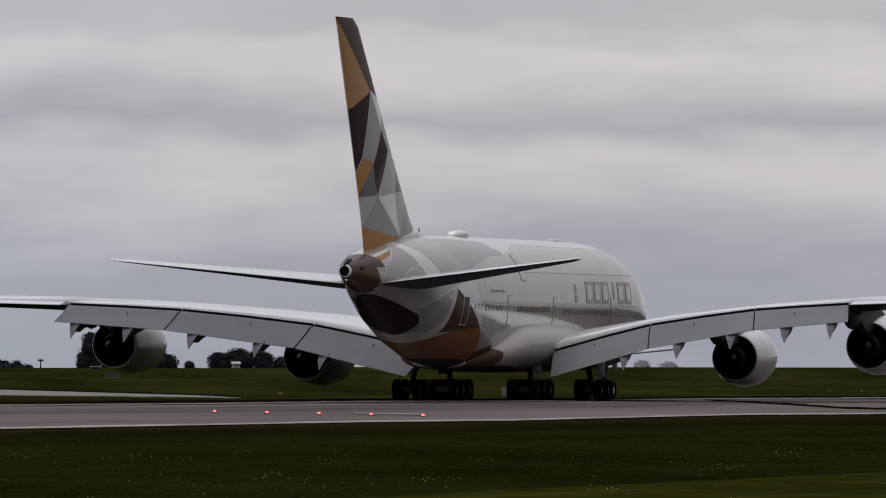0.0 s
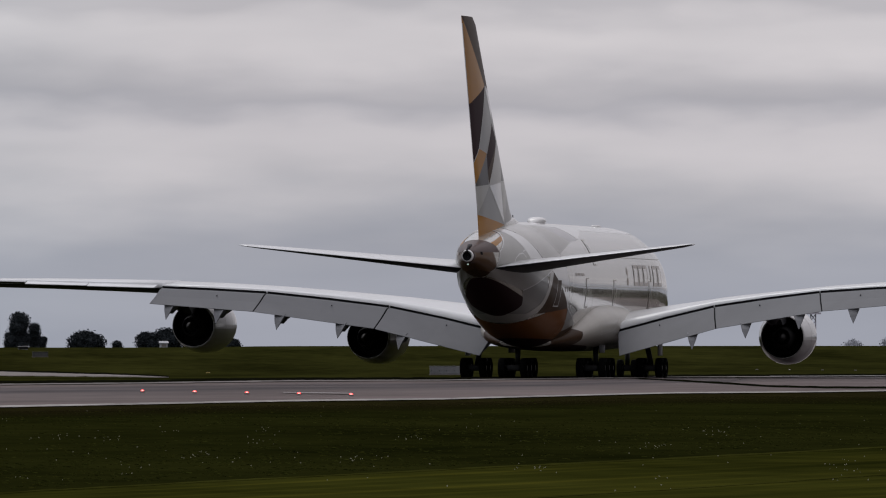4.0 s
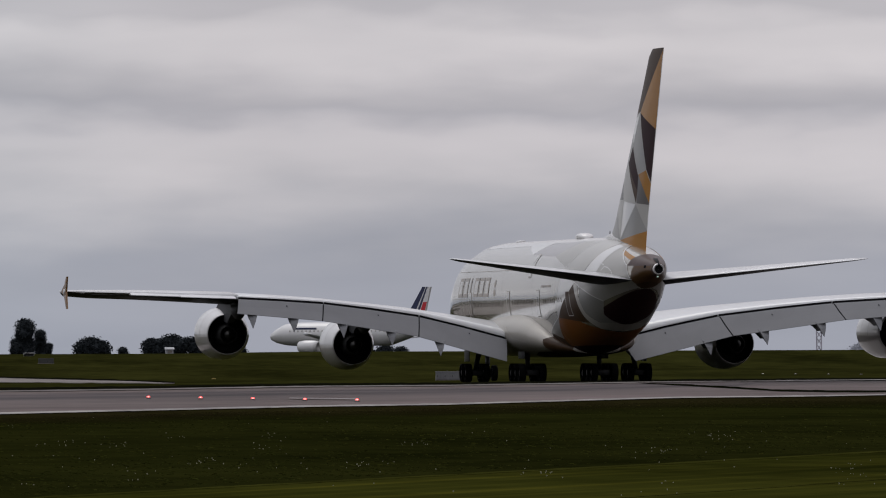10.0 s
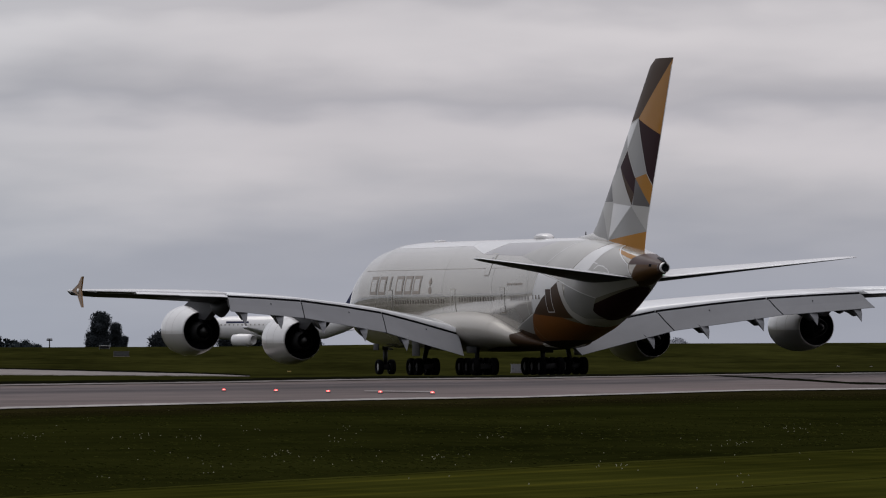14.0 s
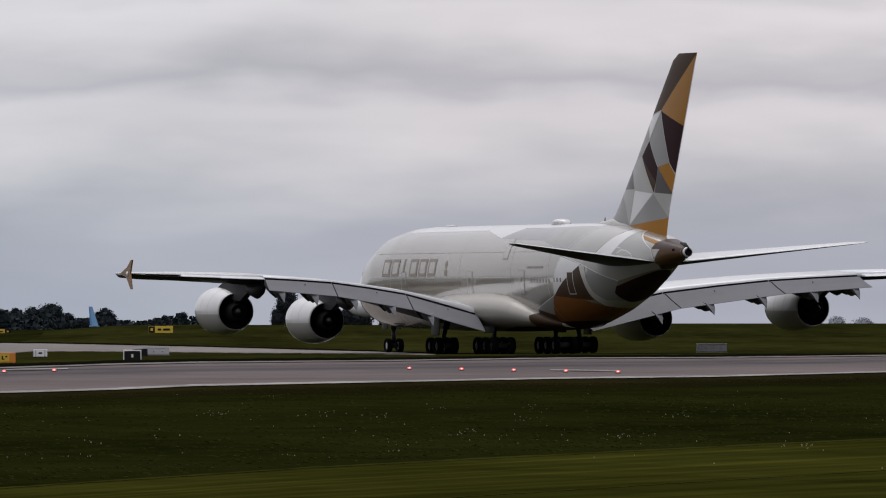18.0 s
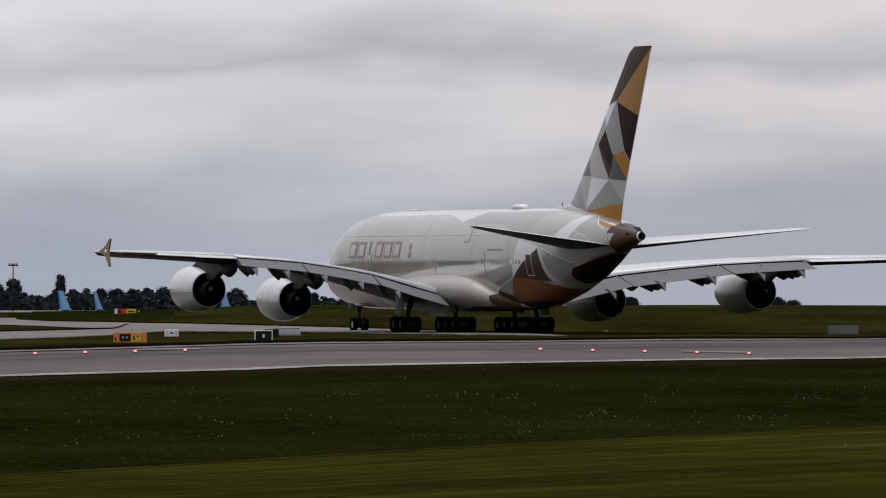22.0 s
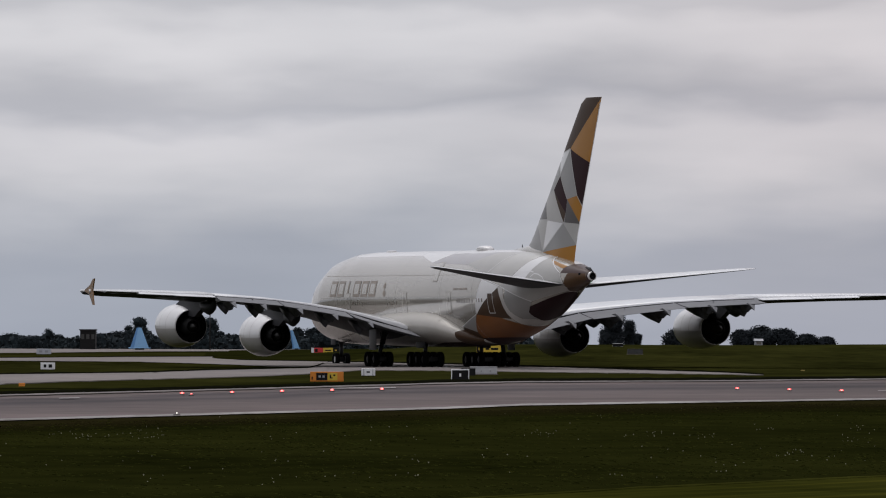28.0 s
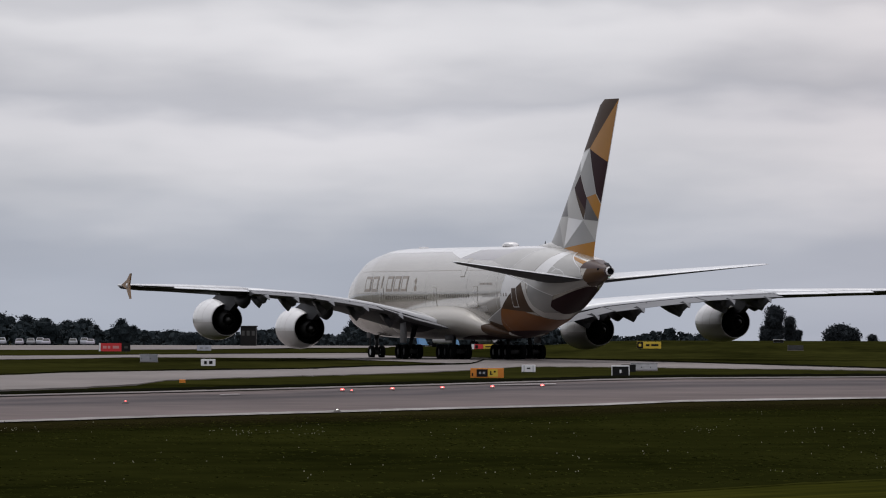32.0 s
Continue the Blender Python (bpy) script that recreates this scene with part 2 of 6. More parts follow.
MOWN = mown_material()
SWATH = mat("cut_grass_swath", (0.026, 0.0268, 0.0052), 0.95, vary=0.35, scale=2.0, stretch=(0.6, 0.2, 1), spec=0.0)
def dry_material():
    """Thin brownish grass that gives way to the green further from the pavement."""
    m = mat("thin_brown_grass", (0.0135, 0.0112, 0.0042), 0.95, vary=0.3, scale=0.4, stretch=(1, 0.2, 1), spec=0.0, second=(0.0180, 0.0158, 0.0052))
    n, l = m.node_tree.nodes, m.node_tree.links
    at = n.new("ShaderNodeAttribute"); at.attribute_name = "across"
    co = n.new("ShaderNodeTexCoord")
    ns = n.new("ShaderNodeTexNoise"); ns.inputs["Scale"].default_value = 0.15; ns.inputs["Detail"].default_value = 5.0
    l.new(co.outputs["Object"], ns.inputs["Vector"])
    ad = n.new("ShaderNodeMath"); ad.operation = "MULTIPLY_ADD"
    l.new(ns.outputs["Fac"], ad.inputs[0]); ad.inputs[1].default_value = 0.5
    l.new(at.outputs["Fac"], ad.inputs[2])
    r = ramp(n, [(0.35, (0, 0, 0)), (1.1, (1, 1, 1))])
    r.color_ramp.elements[1].position = 1.0
    l.new(ad.outputs[0], r.inputs[0])
    l.new(r.outputs[0], n["Principled BSDF"].inputs["Alpha"])
    return m


DRY = dry_material()
VERGE = mat("dark_verge", (0.005, 0.0055, 0.003), 0.95, vary=0.3, scale=0.8, spec=0.0)
CONCRETE = mat("pale_concrete_strip", (0.168, 0.150, 0.141), 0.85, vary=0.2, scale=0.5, stretch=(0.6, 0.1, 1), spec=0.1)
EDGE_PAINT = mat("worn_edge_paint", (0.17, 0.152, 0.142), 0.75, vary=0.3, scale=1.2, stretch=(1, 0.1, 1), second=(0.33, 0.31, 0.295), spec=0.1)
PAINTLINE = mat("runway_marking_paint", (0.235, 0.22, 0.212), 0.7, vary=0.2, scale=1.0)
def runway_material():
    """Asphalt with soft, broken bands of tyre rubber that run along the runway."""
    m = mat("worn_runway_asphalt", (0.088, 0.0690, 0.0655), 0.85, vary=0.22, scale=0.5, bump=0.004, stretch=(0.5, 0.22, 1), second=(0.136, 0.108, 0.103), spec=0.1)
    n, l = m.node_tree.nodes, m.node_tree.links
    p = n["Principled BSDF"]
    base = p.inputs["Base Color"].links[0].from_socket
    at = n.new("ShaderNodeAttribute"); at.attribute_name = "across"
    co = n.new("ShaderNodeTexCoord")
    mp = n.new("ShaderNodeMapping"); mp.inputs["Scale"].default_value = (0.035, 0.035, 0.0)
    l.new(co.outputs["Object"], mp.inputs[0])
    ns = n.new("ShaderNodeTexNoise"); ns.inputs["Scale"].default_value = 1.0; ns.inputs["Detail"].default_value = 5.0
    l.new(mp.outputs[0], ns.inputs["Vector"])
    ad = n.new("ShaderNodeMath"); ad.operation = "MULTIPLY_ADD"
    l.new(ns.outputs["Fac"], ad.inputs[0]); ad.inputs[1].default_value = 0.22
    l.new(at.outputs["Fac"], ad.inputs[2])
    r = ramp(n, [(0.20, (1.05, 1.04, 1.03)), (0.45, (.95, .95, .96)), (0.58, (.85, .86, .88)), (0.68, (.40, .42, .46)), (0.78, (.76, .77, .81)), (0.86, (.46, .48, .53)), (0.94, (.90, .90, .92)), (1.0, (1.05, 1.04, 1.03))])
    l.new(ad.outputs[0], r.inputs[0])
    mx = n.new("ShaderNodeMix"); mx.data_type = "RGBA"; mx.blend_type = "MULTIPLY"; mx.inputs["Factor"].default_value = 1.0
    l.new(base, mx.inputs["A"]); l.new(r.outputs[0], mx.inputs["B"])
    l.new(mx.outputs["Result"], p.inputs["Base Color"])
    return m


RUNWAY = runway_material()
BARK = mat("bark", (0.055, 0.045, 0.035), 0.9, vary=0.3, scale=4)
# leaf colours hold the bluish haze of distance, the far ones most
LEAF = mat("haze_blue_leaves", (0.020, 0.024, 0.027), 0.8, vary=0.4, scale=1.5, spec=0.05)
LEAF_B = mat("deep_haze_blue_leaves", (0.017, 0.023, 0.026), 0.8, vary=0.4, scale=1.2, spec=0.05)
LEAF_FAR = mat("hazy_far_leaves", (0.30, 0.31, 0.34), 0.9, vary=0.25, scale=1.2, spec=0.0)
DAISY = mat("daisy_petals", (0.26, 0.25, 0.17), 0.8, vary=0.1)


def tuft_material():
    """Grass blades; each clump has its own shade, in wide lighter and darker patches."""
    m = mat("grass_tuft_blades", (0.0300, 0.0340, 0.0070), 0.95, vary=0.25, scale=0.5, spec=0.0, second=(0.0440, 0.0475, 0.0100))
    n, l = m.node_tree.nodes, m.node_tree.links
    p = n["Principled BSDF"]
    base = p.inputs["Base Color"].links[0].from_socket
    geo = n.new("ShaderNodeNewGeometry")
    r = ramp(n, [(0.0, (.88, .92, .88)), (0.6, (1.0, 1.0, 1.0)), (0.9, (1.1, 1.08, 1.05)), (1.0, (1.3, 1.2, 1.1))])
    l.new(geo.outputs["Random Per Island"], r.inputs[0])
    mx = n.new("ShaderNodeMix"); mx.data_type = "RGBA"; mx.blend_type = "MULTIPLY"; mx.inputs["Factor"].default_value = 1.0
    l.new(base, mx.inputs["A"]); l.new(r.outputs[0], mx.inputs["B"])
    l.new(mx.outputs["Result"], p.inputs["Base Color"])
    return m


TUFT = tuft_material()
REDLAMP = mat("lit_red_stop_light", (1.0, 0.07, 0.07), 0.4, vary=0.0, emit=1.3)
REDCORE = mat("red_light_bulb", (1.0, 0.34, 0.30), 0.4, vary=0.0, emit=2.2)
WHITELAMP = mat("lit_white_edge_light", (1.0, 0.95, 0.85), 0.4, vary=0.0, emit=2.5)
GREENLAMP = mat("lit_green_tail_light", (0.75, 1.0, 0.85), 0.4, vary=0.0, emit=0.25)
LAMPBODY = mat("lamp_housing", (0.10, 0.09, 0.085), 0.6, vary=0.2, scale=8)
SIGN_YELLOW = mat("yellow_sign_face", (0.58, 0.40, 0.03), 0.5, vary=0.06)
MARKER = mat("weathered_yellow_marker", (0.26, 0.19, 0.05), 0.6, vary=0.1)
SIGN_RED = mat("red_sign_face", (0.55, 0.02, 0.025), 0.5, vary=0.06)
SIGN_PINK = mat("worn_sign_lettering", (0.55, 0.24, 0.24), 0.5, vary=0.08)
SIGN_BLACK = mat("black_sign_face", (0.008, 0.008, 0.008), 0.6, vary=0.1, spec=0.15)
SIGN_ORANGE = mat("orange_sign_face", (0.60, 0.20, 0.015), 0.5, vary=0.06)
# far paints: distance haze is mixed into these colours
HAZE_MAUVE = mat("hazy_mauve_paint", (0.44, 0.42, 0.47), 0.8, vary=0.06, spec=0.1)
HAZE_RED = mat("haze_toned_red_paint", (0.20, 0.135, 0.165), 0.6, vary=0.06)
HAZE_WHITE = mat("haze_toned_white_paint", (0.40, 0.41, 0.45), 0.6, vary=0.06)
SIGN_WHITE = mat("white_sign_face", (0.72, 0.72, 0.72), 0.5, vary=0.06)
COWL_LOW = mat("lower_cowl_grey", (0.40, 0.385, 0.37), 0.35, vary=0.03, coat=0.8, fine=2.0, rvary=0.02)
DARKBOX = mat("dark_cabinet_paint", (0.035, 0.035, 0.032), 0.6, vary=0.15, scale=2)
PALEBOX = mat("pale_cabinet_paint", (0.42, 0.42, 0.43), 0.5, vary=0.12, scale=2)
MIDBOX = mat("dull_cabinet_paint", (0.13, 0.13, 0.135), 0.55, vary=0.2, scale=3)
PANEL = mat("cabinet_door_paint", (0.20, 0.205, 0.22), 0.5, vary=0.12, scale=2)
BOXGREY = mat("grey_cabinet_paint", (0.27, 0.275, 0.29), 0.5, vary=0.12, scale=2)
SKYBLUE = mat("pale_blue_tail_paint", (0.20, 0.40, 0.64), 0.35, vary=0.08)
TAIL_BLUE = mat("mid_blue_tail_paint", (0.10, 0.25, 0.50), 0.35, vary=0.08)
NAVY = mat("navy_tail_paint", (0.02, 0.025, 0.07), 0.35, vary=0.08)
RED = mat("red_tail_paint", (0.50, 0.02, 0.03), 0.35, vary=0.08)


# ---- building helpers ----
def part(name, bm, material, parent, label="", smooth=True):
    me = bpy.data.meshes.new(name)
    bmesh.ops.recalc_face_normals(bm, faces=bm.faces)
    bm.to_mesh(me)
    bm.free()
    if smooth:
        me.shade_smooth()
    for m in material if isinstance(material, (list, tuple)) else [material]:
        me.materials.append(m)
    ob = new(name, me)
    if parent:
        ob.parent = parent
    if label:
        tagged(ob, label)
    return ob


def loft(rings, closed=True, caps=True):
    bm = bmesh.new()
    vs = [[bm.verts.new(p) for p in r] for r in rings]
    n = len(rings[0])
    for a, b in zip(vs, vs[1:]):
        for i in range(n if closed else n - 1):
            j = (i + 1) % n
            bm.faces.new((a[i], a[j], b[j], b[i]))
    if caps and closed:
        bm.faces.new(vs[0][::-1])
        bm.faces.new(vs[-1])
    return bm


def box(bm, x0, x1, y0, y1, z0, z1, m=None, bevel=0.0):
    r = bmesh.ops.create_cube(bm, size=1)
    t = Matrix.Translation(((x0 + x1) / 2, (y0 + y1) / 2, (z0 + z1) / 2)) @ Matrix.Diagonal((x1 - x0, y1 - y0, z1 - z0, 1))
    bmesh.ops.transform(bm, matrix=(m or Matrix()) @ t, verts=r["verts"])
    if bevel:
        es = list({e for v in r["verts"] for e in v.link_edges})
        bmesh.ops.bevel(bm, geom=es, offset=bevel, segments=2, affect="EDGES", profile=0.5)
    return bm


def rod(bm, a, b, r0, r1=None, n=10):
    a, b = Vector(a), Vector(b)
    m = Matrix.Translation((a + b) / 2) @ (b - a).to_track_quat("Z", "Y").to_matrix().to_4x4()
    bmesh.ops.create_cone(bm, cap_ends=True, segments=n, radius1=r0, radius2=r0 if r1 is None else r1, depth=(b - a).length, matrix=m)
    return bm


def revolve(profile, n=32, axis=(0, 0, 0)):
    """Rings round the x axis from (x, r) pairs; x runs aft to fore."""
    ax = Vector(axis)
    return loft([[ax + Vector((x, r * math.cos(2 * math.pi * i / n), r * math.sin(2 * math.pi * i / n))) for i in range(n)] for x, r in profile], caps=False)


def slab(pts, y0, y1):
    """An upright plate from (x, z) corners, between y0 and y1."""
    return loft([[Vector((x, y0, z)) for x, z in pts], [Vector((x, y1, z)) for x, z in pts]])


def interp(s, rows, k):
    for a, b in zip(rows, rows[1:]):
        if s <= b[0]:
            f = (s - a[0]) / (b[0] - a[0])
            return a[k] + (b[k] - a[k]) * max(0.0, f)
    return rows[-1][k]


# ---- ground ----
GROUND_Z = [(0, 0.0), (600, 0.1), (690, 0.2), (760, 0.12), (800, -0.05), (850, -0.15), (890, -0.15), (930, 0.0), (955, 0.12), (990, 0.40), (1000, 0.42)]


def smooth01(f):
    f = min(1.0, max(0.0, f))
    return f * f * (3 - 2 * f)


def ground_z(x, y):
    if y <= 1000:
        return interp(max(y, 0), GROUND_Z, 1)
    side = smooth01((1000.0 * x / y + 12) / 22)
    rise = 1.72 * smooth01((y - 1000) / 220) - .75 * smooth01((y - 1240) / 260) - 1.35 * smooth01((y - 2000) / 500)
    crest = .17 * smooth01((1000.0 * x / y - 36) / 14) * (smooth01((y - 1000) / 220) - smooth01((y - 1240) / 260))
    return 0.42 + side * rise + crest


def spot(az, el, lift=0.0):
    """Where a low sight line (thousandths of a radian) from the eye meets the ground."""
    y = 60.0
    while y < 4500:
        if ground_z(az * y / 1000, y) >= EYE.z + el * y / 1000:
            break
        y *= 1.002
    return Vector((az * y / 1000, y, ground_z(az * y / 1000, y) + lift))


def make_ground():
    ys = [-400, -150, -40, 40] + [100 + 20 * i for i in range(21)] + [510 + 10 * i for i in range(110)] + [1630 + 60 * i for i in range(8)] + [2200, 2600, 3200, 4000, 4900]
    bm = bmesh.new()
    rows = []
    for y in ys:
        wide = max(160.0, abs(y) * 0.35)
        rows.append([bm.verts.new((wide * (i / 20 - 1), y, ground_z(wide * (i / 20 - 1), y))) for i in range(41)])
    for a, b in zip(rows, rows[1:]):
        for i in range(40):
            bm.faces.new((a[i], a[i + 1], b[i + 1], b[i]))
    tagged(part("ground", bm, GRASS, None), "mown airfield grass with a low rise behind", "ground", kind="structure")


def edge_at(rows, az):
    return interp(az, rows, 1)


def strip(name, low, high, lift, material, label, category, step=4.0, thick=0.0, cuts=12, ragged=(0.0, 0.0)):
    """A paved or grassy band between two sight-line edges, draped on the ground. ragged: how unevenly its near and far edges run. "across" runs from 0 at the near edge to 1."""
    bm = bmesh.new()
    across = bm.verts.layers.float.new("across")
    a0, a1 = max(low[0][0], high[0][0]), min(low[-1][0], high[-1][0])
    n = max(2, int((a1 - a0) / step))
    cols = []
    for i in range(n + 1):
        az = a0 + (a1 - a0) * i / n
        wob = [r * (noise.noise((az * .9, k * 7.0, 1.7)) + .6 * noise.noise((az * 3.1, k * 7.0, 4.2))) for k, r in enumerate(ragged)]
        p, q = spot(az, edge_at(low, az) + wob[0]), spot(az, edge_at(high, az) + wob[1])
        col = []
        for k in range(cuts + 1):
            f = k / cuts
            x, y = p.x + (q.x - p.x) * f, p.y + (q.y - p.y) * f
            v = bm.verts.new((x, y, ground_z(x, y) + lift))
            v[across] = f
            col.append(v)
        cols.append(col)
    for a, b in zip(cols, cols[1:]):
        for k in range(cuts):
            bm.faces.new((a[k], b[k], b[k + 1], a[k + 1]))
    if thick:
        r = bmesh.ops.extrude_face_region(bm, geom=list(bm.faces))
        bmesh.ops.translate(bm, vec=(0, 0, -thick), verts=[v for v in r["geom"] if isinstance(v, bmesh.types.BMVert)])
    return tagged(part(name, bm, material, None, smooth=False), label, category, kind="structure")


NEAR = [(-90, -9.6), (-52, -8.5), (-36, -7.95), (-20, -7.45), (-9, -7.1), (6.5, -6.65), (14, -6.3), (34, -5.9), (49, -5.6), (64, -5.42), (86, -4.85), (100, -4.75), (107, -4.65), (150, -4.0)]
FAR = [(-90, -7.0), (-52, -5.93), (-36, -5.5), (-26.2, -5.32), (-22.2, -5.11), (-19, -4.98), (-12.1, -4.82), (-9, -4.68), (0.4, -4.3), (14, -4.0), (34, -3.82), (49, -3.6), (64, -3.55), (86, -3.27), (107, -3.18), (150, -2.9)]


def along(rows, f, other):
    return [(az, el + (edge_at(other, az) - el) * f) for az, el in rows]


def make_pavement():
    strip("runway", NEAR, FAR, 0.03, RUNWAY, "worn grey-brown asphalt runway with dark tyre rubber streaks", "runway", thick=0.2, cuts=24, step=2.0)
    strip("runway_edge", along(NEAR, -0.03, FAR), along(NEAR, 0.05, FAR), 0.045, EDGE_PAINT, "pale worn edge band of the runway", "runway edge", step=.5, cuts=3, ragged=(.010, .012))
    strip("far_edge", along(NEAR, 0.94, FAR), along(NEAR, 0.99, FAR), 0.08, CONCRETE, "pale far edge band of the runway", "runway edge", step=.6, cuts=3, ragged=(.02, .015))
    strip("verge", along(NEAR, 1.0, FAR), along(NEAR, 1.10, FAR), 0.10, VERGE, "dark band beside the runway", "verge", step=.5, cuts=4, ragged=(.025, .05))
    strip("hold_line_1", [(48.6, -4.88), (55.3, -4.99)], [(48.6, -4.84), (55.3, -4.94)], .10, PAINTLINE, "worn white painted line beside red lights", "runway marking", step=1.0)
    strip("hold_line_2", [(-4.3, -4.86), (1.9, -4.76)], [(-4.3, -4.80), (1.9, -4.70)], .10, PAINTLINE, "worn white painted line beside red lights", "runway marking", step=1.0)
    strip("hold_line_3", [(-30.7, -5.95), (-28.7, -5.89)], [(-30.7, -5.90), (-28.7, -5.84)], .10, PAINTLINE, "short worn white painted mark on the runway", "runway marking", step=1.0)
    strip("hold_line_4", [(96, -3.30), (125, -3.20)], [(96, -3.24), (125, -3.14)], .10, PAINTLINE, "worn white painted line at the runway edge", "runway marking", step=1.0)
    seam_low = [(77, -3.18), (80.4, -3.26), (86.2, -3.62), (90.8, -3.90), (96.2, -4.25), (101.6, -4.37), (130, -4.45)]
    strip("runway_seam", [(az, el - .03) for az, el in seam_low], [(az, el + .05 + .10 * min(1, max(0, (az - 80) / 12))) for az, el in seam_low], .05, VERGE, "dark grassy seam across the pavement", "verge", step=.6, ragged=(.02, .05))
    t_low = [(-90, -6.6), (-50.3, -5.4), (-45.8, -5.24), (-38.8, -4.86), (-35.9, -4.44), (-29.2, -4.17), (-22.6, -3.95), (-16.4, -3.78), (-10.15, -3.55), (-6.4, -3.33), (-1.9, -2.98), (5, -2.97), (9.9, -3.02), (34, -3.25), (37.5, -3.32)]
    t_high = [(-90, -5.2), (-50.3, -3.95), (-45.8, -3.74), (-37.5, -3.55), (-23, -3.31), (-16.4, -3.05), (-10.15, -2.88), (-6.2, -2.77), (-4.5, -2.18), (0.4, -2.23), (15.4, -2.57), (34, -3.10), (37.5, -3.28)]
    strip("taxiway_1", t_low, t_high, 0.08, CONCRETE, "pale concrete taxiway curving towards the runway", "taxiway", thick=0.15, cuts=60, step=1.0, ragged=(.04, .02))
    strip("taxiway_verge_1", t_high, [(az, el + .11) for az, el in t_high], 0.11, VERGE, "dark band along the taxiway edge", "verge", step=.6, cuts=4, ragged=(.02, .05))
    s_low = [(-90, -2.9), (-45.8, -2.36), (-39.6, -2.2), (-33.4, -2.19), (-22.6, -2.25), (-16.4, -2.41), (-10.15, -2.64), (-6.2, -2.76), (-3, -2.9)]
    s_high = [(-90, -2.3), (-45.8, -2.02), (-33.4, -1.86), (-23, -1.75), (-14.6, -1.69), (-13.7, -2.02), (-10.2, -2.08), (-3, -2.18)]
    strip("taxiway_2", s_low, s_high, 0.09, CONCRETE, "pale narrow taxiway beyond the grass", "taxiway", cuts=60, step=1.0, ragged=(.02, .02))
    strip("taxiway_verge_2", s_high, [(az, el + .06) for az, el in s_high], 0.11, VERGE, "dark band along the taxiway edge", "verge", step=.6, cuts=6, ragged=(.01, .03))
    a_low = [(-90, -1.6), (-45.8, -1.46), (-33.4, -1.38), (-23, -1.2), (-14.3, -1.14), (-6.4, -1.05), (-4, -1.0)]
    a_high = [(-90, -1.05), (-45.8, -.99), (-23, -.87), (-14.3, -.83), (-6.4, -.88), (-4, -.97)]
    strip("apron", a_low, a_high, 0.10, CONCRETE, "distant pale concrete apron", "apron", cuts=90, step=2.0)


def make_field():
    """The paler grass beyond the runway, on one grid of equal depth steps."""
    bm = bmesh.new()
    azs = [-90 + 4 * i for i in range(61)]
    first = [spot(az, edge_at(along(NEAR, 1.06, FAR), az)).y for az in azs]
    last = None
    y = 520.0
    while y < 1720:
        row = [bm.verts.new((az * y / 1000, y, ground_z(az * y / 1000, y) + .03)) for az in azs]
        if last:
            for i in range(60):
                if y > max(first[i], first[i + 1]):
                    bm.faces.new((last[i], last[i + 1], row[i + 1], row[i]))
        last = row
        y += 4
    bmesh.ops.delete(bm, geom=[v for v in bm.verts if not v.link_faces], context="VERTS")
    tagged(part("field", bm, FIELD, None, smooth=False), "paler dry grass beyond the runway", "grass", kind="structure")


make_ground()
make_field()
make_pavement()
strip("dry_grass_strip", [(az, el - 1.3) for az, el in NEAR], [(az, el - .07) for az, el in NEAR], .012, DRY, "brownish thin grass beside the runway edge", "grass", step=1.0, cuts=8)
MOWN_EDGE = [(-90, -21.5), (-30.5, -17.8), (0, -15.9), (24, -14.3), (43, -13.3), (70, -11.95), (86, -11.2), (107, -10.1), (150, -7.9)]
strip("mown_band", [(-90, -30), (150, -30)], MOWN_EDGE, .012, MOWN, "lighter freshly mown band of grass", "grass", step=3.0)
strip("mown_swath", [(az, el - .10) for az, el in MOWN_EDGE], [(az, el + .04) for az, el in MOWN_EDGE], .018, SWATH, "pale line of cut grass along the mown band", "grass", step=1.0, ragged=(.05, .05))
strip("mown_swath_2", [(az, el * 1.27 - .06) for az, el in MOWN_EDGE], [(az, el * 1.27) for az, el in MOWN_EDGE], .018, SWATH, "pale line of cut grass inside the mown band", "grass", step=1.0, ragged=(.05, .05))


# ---- the large airliner: x forward, y to its left, z up, metres; s is the distance aft of the nose ----
REF = 33.0
HULL = [(0, .05, 4.95, 5.05), (.4, .85, 4.25, 5.75), (1, 1.4, 3.75, 6.3), (2, 2.05, 3.1, 7.05), (3, 2.5, 2.75, 7.75), (5, 3.05, 2.35, 8.95), (8, 3.42, 2.1, 10.05), (12, 3.55, 2.0, 10.55),
        (16, 3.57, 2.0, 10.68), (30, 3.57, 2.0, 10.7), (44, 3.57, 2.0, 10.7), (47, 3.56, 2.05, 10.7), (51, 3.47, 2.4, 10.68), (55, 3.22, 3.2, 10.6), (59, 2.8, 4.3, 10.42), (63, 2.15, 5.7, 10.0),
        (66, 1.55, 6.85, 9.55), (68.5, .98, 7.45, 9.06), (69.7, .62, 7.72, 8.8), (70.2, .48, 7.8, 8.66)]
airliner = tagged(new("airliner"), "four-engined double-deck airliner in pearl, gold and bronze facets", "airliner")


def hull_ring(s, grow=0.0, n=80):
    w, lo, hi = (interp(s, HULL, k) for k in (1, 2, 3))
    c, h = (lo + hi) / 2, (hi - lo) / 2 + grow
    w += grow
    ring = []
    for i in range(n):
        a = 2 * math.pi * i / n
        cy, cz = math.cos(a), math.sin(a)
        e = 2 / 2.15
        ring.append(Vector((REF - s, w * math.copysign(abs(cy) ** e, cy), c + h * math.copysign(abs(cz) ** e, cz))))
    return ring


def hull_stations():
    s, out = 0.0, []
    while s < 70.2:
        out.append(s)
        s += 0.25 if s < 3 else 0.6
    return out + [70.2]


